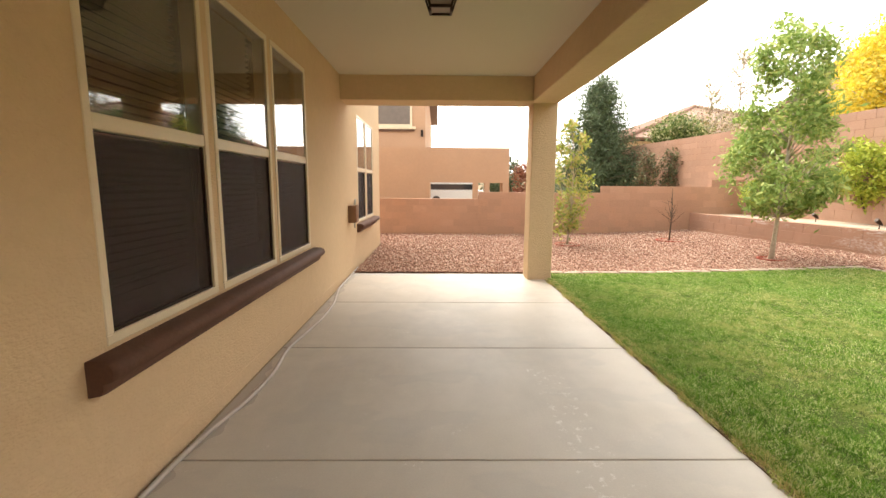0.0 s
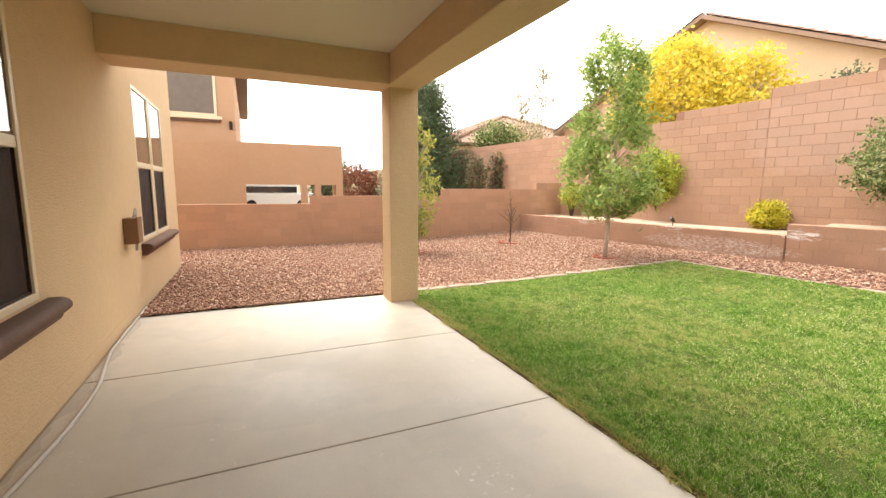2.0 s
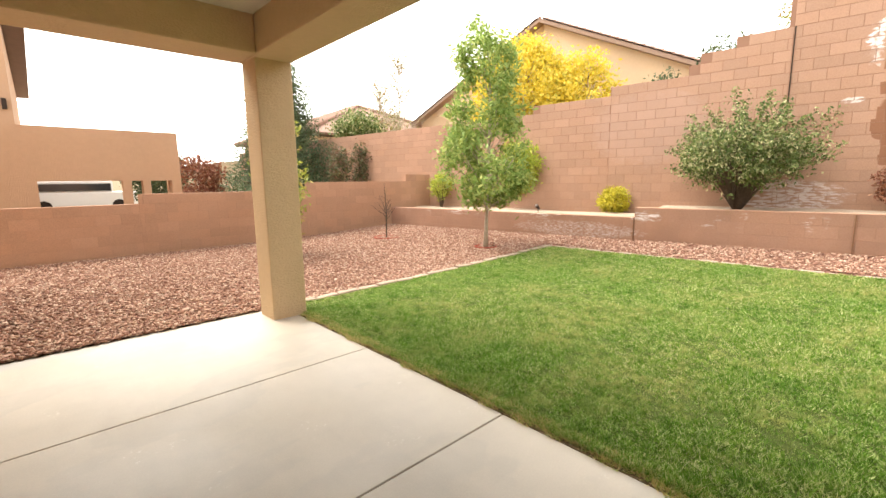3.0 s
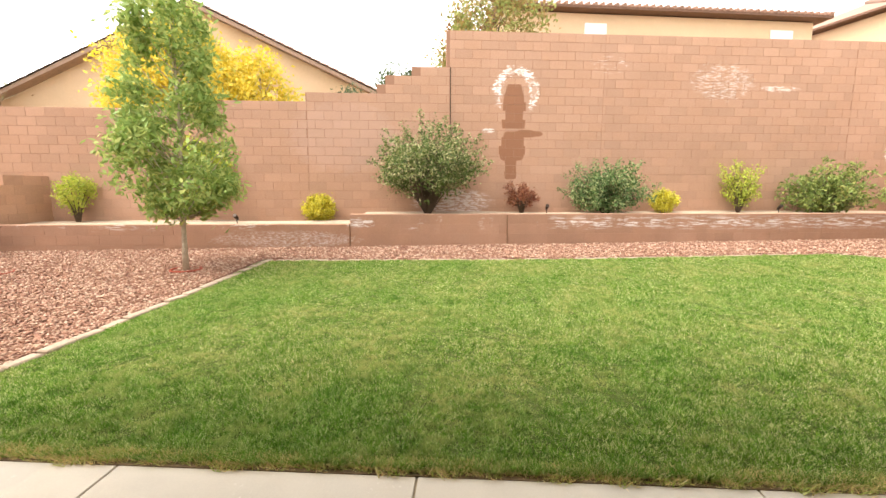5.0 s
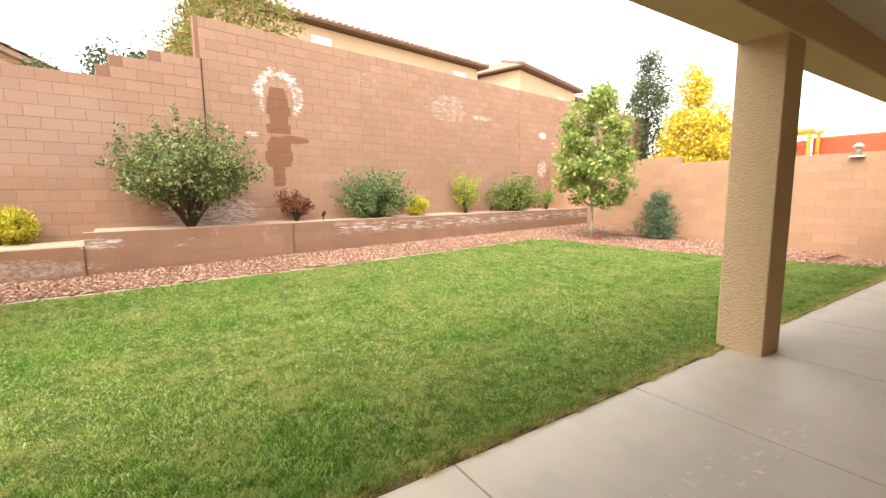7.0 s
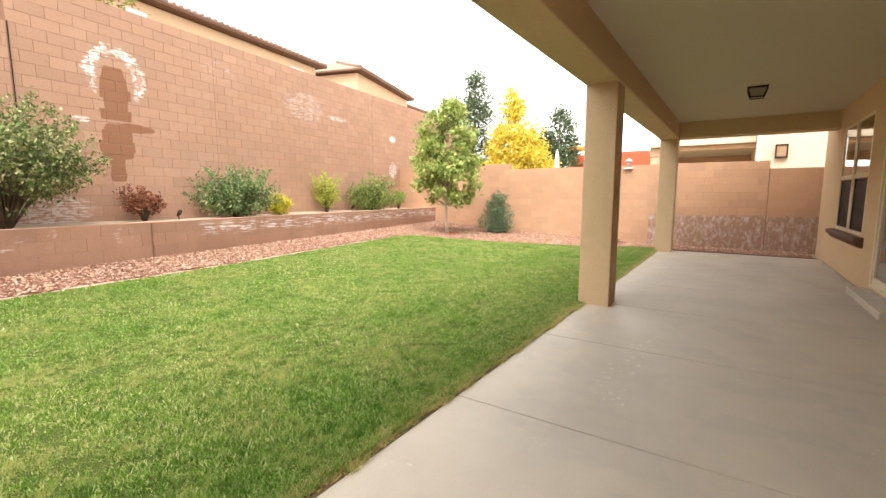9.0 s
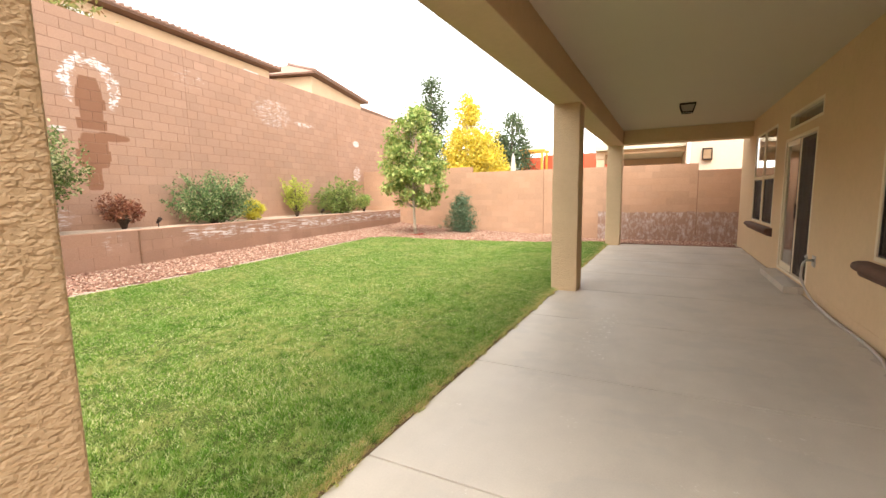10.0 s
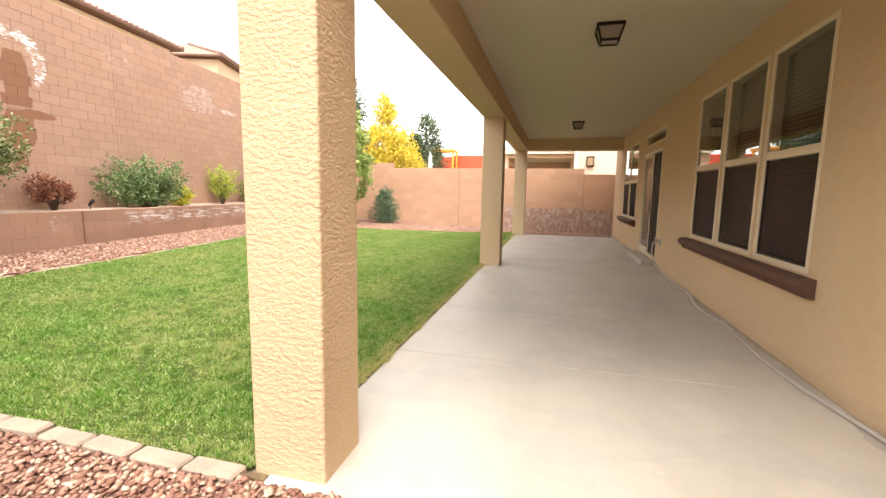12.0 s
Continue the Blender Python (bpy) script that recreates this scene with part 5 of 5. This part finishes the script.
# the neighbour beyond the far side wall
M_CREAM2 = stucco("pale_stucco", (0.60, 0.46, 0.35))
n2 = thing("house", (0, 0, 0), "cream stucco house with a covered patio past the side wall", "house")
part("wall", boxes((-9.0, -0.28, -26.0, -12.5, -0.05, 5.6)), M_CREAM2, n2, "cream stucco wall")
part("patio_roof", boxes((-0.27, 3.2, -26.0, -13.0, 3.25, 3.6)), M_CEIL, n2, "pale patio ceiling")
part("beam", bevelled(boxes((2.8, 3.19, -26.0, -13.31, 2.9, 3.248)), 0.02, 1), M_EHOUSE, n2)
part("column", bevelled(boxes((2.82, 3.17, -13.7, -13.35, 0, 2.9)), 0.02, 1), M_EHOUSE, n2)
part("column", bevelled(boxes((2.82, 3.17, -19.4, -19.05, 0, 2.9)), 0.02, 1), M_EHOUSE, n2)
part("beam", bevelled(boxes((-0.27, 2.79, -13.6, -13.3, 3.08, 3.248)), 0.02, 1), M_EHOUSE, n2)
part("beam", bevelled(boxes((-0.27, 2.79, -19.6, -19.3, 2.9, 3.248)), 0.02, 1), M_EHOUSE, n2)
part("end_wall", boxes((-0.27, 3.2, -26.3, -26.01, 0.0, 2.75)), M_CREAM2, n2)
part("downspout", tube(bmesh.new(), [(-0.36, -12.44, 0.0), (-0.36, -12.44, 3.4)], [0.05, 0.05], 8), M_WHITE, n2)
lam = thing("wall_lantern", (-0.98, -12.49, 2.62), "dark bronze square wall lantern on cream stucco", "lamp")
part("frame", boxes((-0.17, 0.17, 0.0, 0.14, 0.40, 0.45), (-0.17, 0.17, 0.0, 0.14, 0.0, 0.05), (-0.17, -0.13, 0.0, 0.14, 0.05, 0.4), (0.13, 0.17, 0.0, 0.14, 0.05, 0.4)), M_BRONZE, lam)
part("glass", boxes((-0.13, 0.13, 0.02, 0.12, 0.05, 0.4)), plain("amber_glass", (0.3, 0.2, 0.12), 0.2), lam)

# things beyond the far side wall
t = thing("play_tower", (6.95, -17.0, 0.0), "orange timber play tower with a red roof", "play tower")
for x in (-0.55, 0.55):
    for y in (-0.5, 0.5):
        part("post", bevelled(boxes((x - 0.06, x + 0.06, y - 0.06, y + 0.06, 0, 3.7)), 0.01, 1), M_ORANGE, t)
for y in (-0.5, 0.5):
    part("crossbeam", bevelled(boxes((-0.7, 0.7, y - 0.08, y + 0.08, 3.7, 3.85)), 0.01, 1), M_ORANGE, t)
part("panel", boxes((-0.5, 0.5, 0.45, 0.5, 2.7, 3.4)), M_RED, t)
t = thing("red_awning", (4.9, -18.5, 0.0), "long red fabric awning on posts", "awning")
part("cloth", bevelled(boxes((-1.75, 1.75, -0.8, 0.8, 2.5, 3.6)), 0.08, 2), M_RED, t)
for x in (-1.6, 1.6):
    part("post", tube(bmesh.new(), [(x, 0.7, 0), (x, 0.7, 2.5)], [0.05, 0.05], 8), M_METAL, t)
t = thing("closed_umbrella", (5.95, -10.2, 0.0), "closed grey patio umbrella", "umbrella")
part("pole", tube(bmesh.new(), [(0, 0, 0), (0, 0, 3.1)], [0.025, 0.025], 8), M_METAL, t)
part("canopy", tube(bmesh.new(), [(0, 0, 1.7), (0, 0, 2.0), (0, 0, 2.6), (0, 0, 2.95), (0, 0, 3.08)], [0.11, 0.13, 0.10, 0.06, 0.015], 10), plain("grey_canvas", (0.5, 0.44, 0.36), 0.9), t)

tree("aspen_tree", (9.9, -14.5, -0.05), 6.6, 1.0, [(0, 0.6), (0.2, 1.3), (0.5, 1.15), (0.8, 0.6), (1, 0.12)], 16000, 0.075, L_YELLOW, M_BARK, "tall bright yellow aspen past the side wall", trunk_r=0.1, clusters=260, spread=0.2, thin=0.7)
tree("aspen_tree", (8.6, -14.2, -0.05), 4.9, 1.0, [(0, 0.6), (0.3, 0.95), (0.6, 0.8), (1, 0.12)], 9000, 0.07, L_YELLOW, M_BARK, "shorter bright yellow aspen past the side wall", trunk_r=0.08, clusters=160, spread=0.2, thin=0.7)
tree("dark_tree", (12.6, -15.5, -0.05), 8.3, 2.0, [(0, 0.6), (0.3, 1.0), (0.7, 0.8), (1, 0.15)], 9000, 0.085, L_DARK, M_DARKBARK, "tall dark green tree with thin upper foliage", trunk_r=0.12, clusters=170, spread=0.22)
tree("dark_tree", (8.1, -16.6, -0.05), 5.9, 0.8, [(0, 1.3), (0.4, 1.35), (0.8, 0.7), (1, 0.12)], 18000, 0.08, L_DARK, M_DARKBARK, "dark green conical tree past the side wall", trunk_r=0.1, clusters=200, spread=0.22)
conifer("pine_tree", (6.95, 19.2, -0.05), 6.4, 2.5, 40000, L_DARK, "large blue green pine behind the low wall", 0.11, 14)
tree("golden_tree", (14.6, 10.6, 2.7), 3.1, 0.5, [(0, 1.0), (0.4, 1.3), (1, 0.3)], 8000, 0.07, L_YELLOW, M_BARK, "smaller golden yellow tree above the rear wall", trunk_r=0.07, clusters=110, spread=0.22, thin=0.55)
tree("golden_tree", (14.3, 13.1, 2.7), 4.0, 0.8, [(0, 1.6), (0.3, 2.2), (0.6, 1.9), (0.85, 1.1), (1, 0.3)], 26000, 0.07, L_YELLOW, M_BARK, "broad golden yellow tree above the rear wall", trunk_r=0.12, clusters=420, spread=0.24, thin=0.55, limb_n=50)
tree("redbud_tree", (12.9, 2.9, 2.7), 4.2, 1.0, [(0, 1.3), (0.4, 1.75), (0.8, 1.4), (1, 0.5)], 12000, 0.07, L_RUST, M_DARKBARK, "small tree with russet and green leaves above the rear wall", trunk_r=0.07, clusters=150, spread=0.2, limb_n=40)
shrub("juniper", (11.7, 5.3, 2.7), 0.8, 1.9, 3800, 0.05, L_DARK, "dark green juniper above the rear wall", clusters=90, spread=0.12)
shrub("juniper", (11.3, 6.6, 2.7), 0.4, 1.35, 1500, 0.045, L_DARK, "dark green juniper above the rear wall", clusters=50, spread=0.1)
bare("bare_tree", (14.5, 21.5, 0.0), 8.9, 2.9, "tall bare tree with thin twigs", 80, rad=0.05, twigs=9, leafy=900)
bare("bare_tree", (12.2, 20.0, 0.0), 6.6, 2.4, "bare brown tree behind the walls", 70, rad=0.05, twigs=9, leafy=700)
shrub("garden_bush", (10.0, 18.5, 2.5), 1.2, 1.9, 6500, 0.07, L_SAGE, "green bush above the walls", clusters=130, spread=0.18)
for vx in (7.75, 8.6):
    shrub("vine_shrub", (vx, 16.2, 0.0), 0.36, 2.85, 1500, 0.06, L_VINE, "thin climbing shrub in front of the rear wall", clusters=60, spread=0.12, low=0.35, group="climbing shrubs")
shrub("brown_shrub", (12.4, 20.5, 2.4), 1.5, 2.2, 3500, 0.05, L_RUST, "brown half bare shrub above the walls", stems=26, clusters=90, spread=0.2)
shrub("maroon_bush", (4.4, 21.0, -0.05), 1.0, 2.6, 5000, 0.07, L_MAROON, "dark maroon bush in the next yard", clusters=110, spread=0.16)
shrub("garden_bush", (3.6, 24.0, -0.05), 1.4, 3.0, 5000, 0.08, L_DARK, "dark green bush in the next yard", clusters=110, spread=0.2)

for make in LATE:
    make()
part("control_joint", boxes((-0.012, 0.012, -0.014, 0.004, 2.3, 4.21)), M_BRONZE, None)
bpy.data.objects["control_joint"].location = (bw_x(3.955) - 0.005, 3.955, 0)
tagged(bpy.data.objects["control_joint"], kind="structure")
for x, h in ((4.1, 2.26), (-0.5, 2.06)):
    jn = part("control_joint", boxes((x - 0.008, x + 0.008, -7.897, -7.886, -0.1, h)), M_BROWNBOX, None)
    tagged(jn, kind="structure")
for y, h in ((RTY + 0.01, 0.88), (2.7, 0.88)):
    jn = part("control_joint", boxes((-0.008, 0.004, -0.008, 0.008, 0.1, h - 0.18 if h < 0.9 and y > 5 else h)), M_BROWNBOX, None)
    jn.location = (rt_x(y) - 0.008, y, 0)
    tagged(jn, kind="structure")
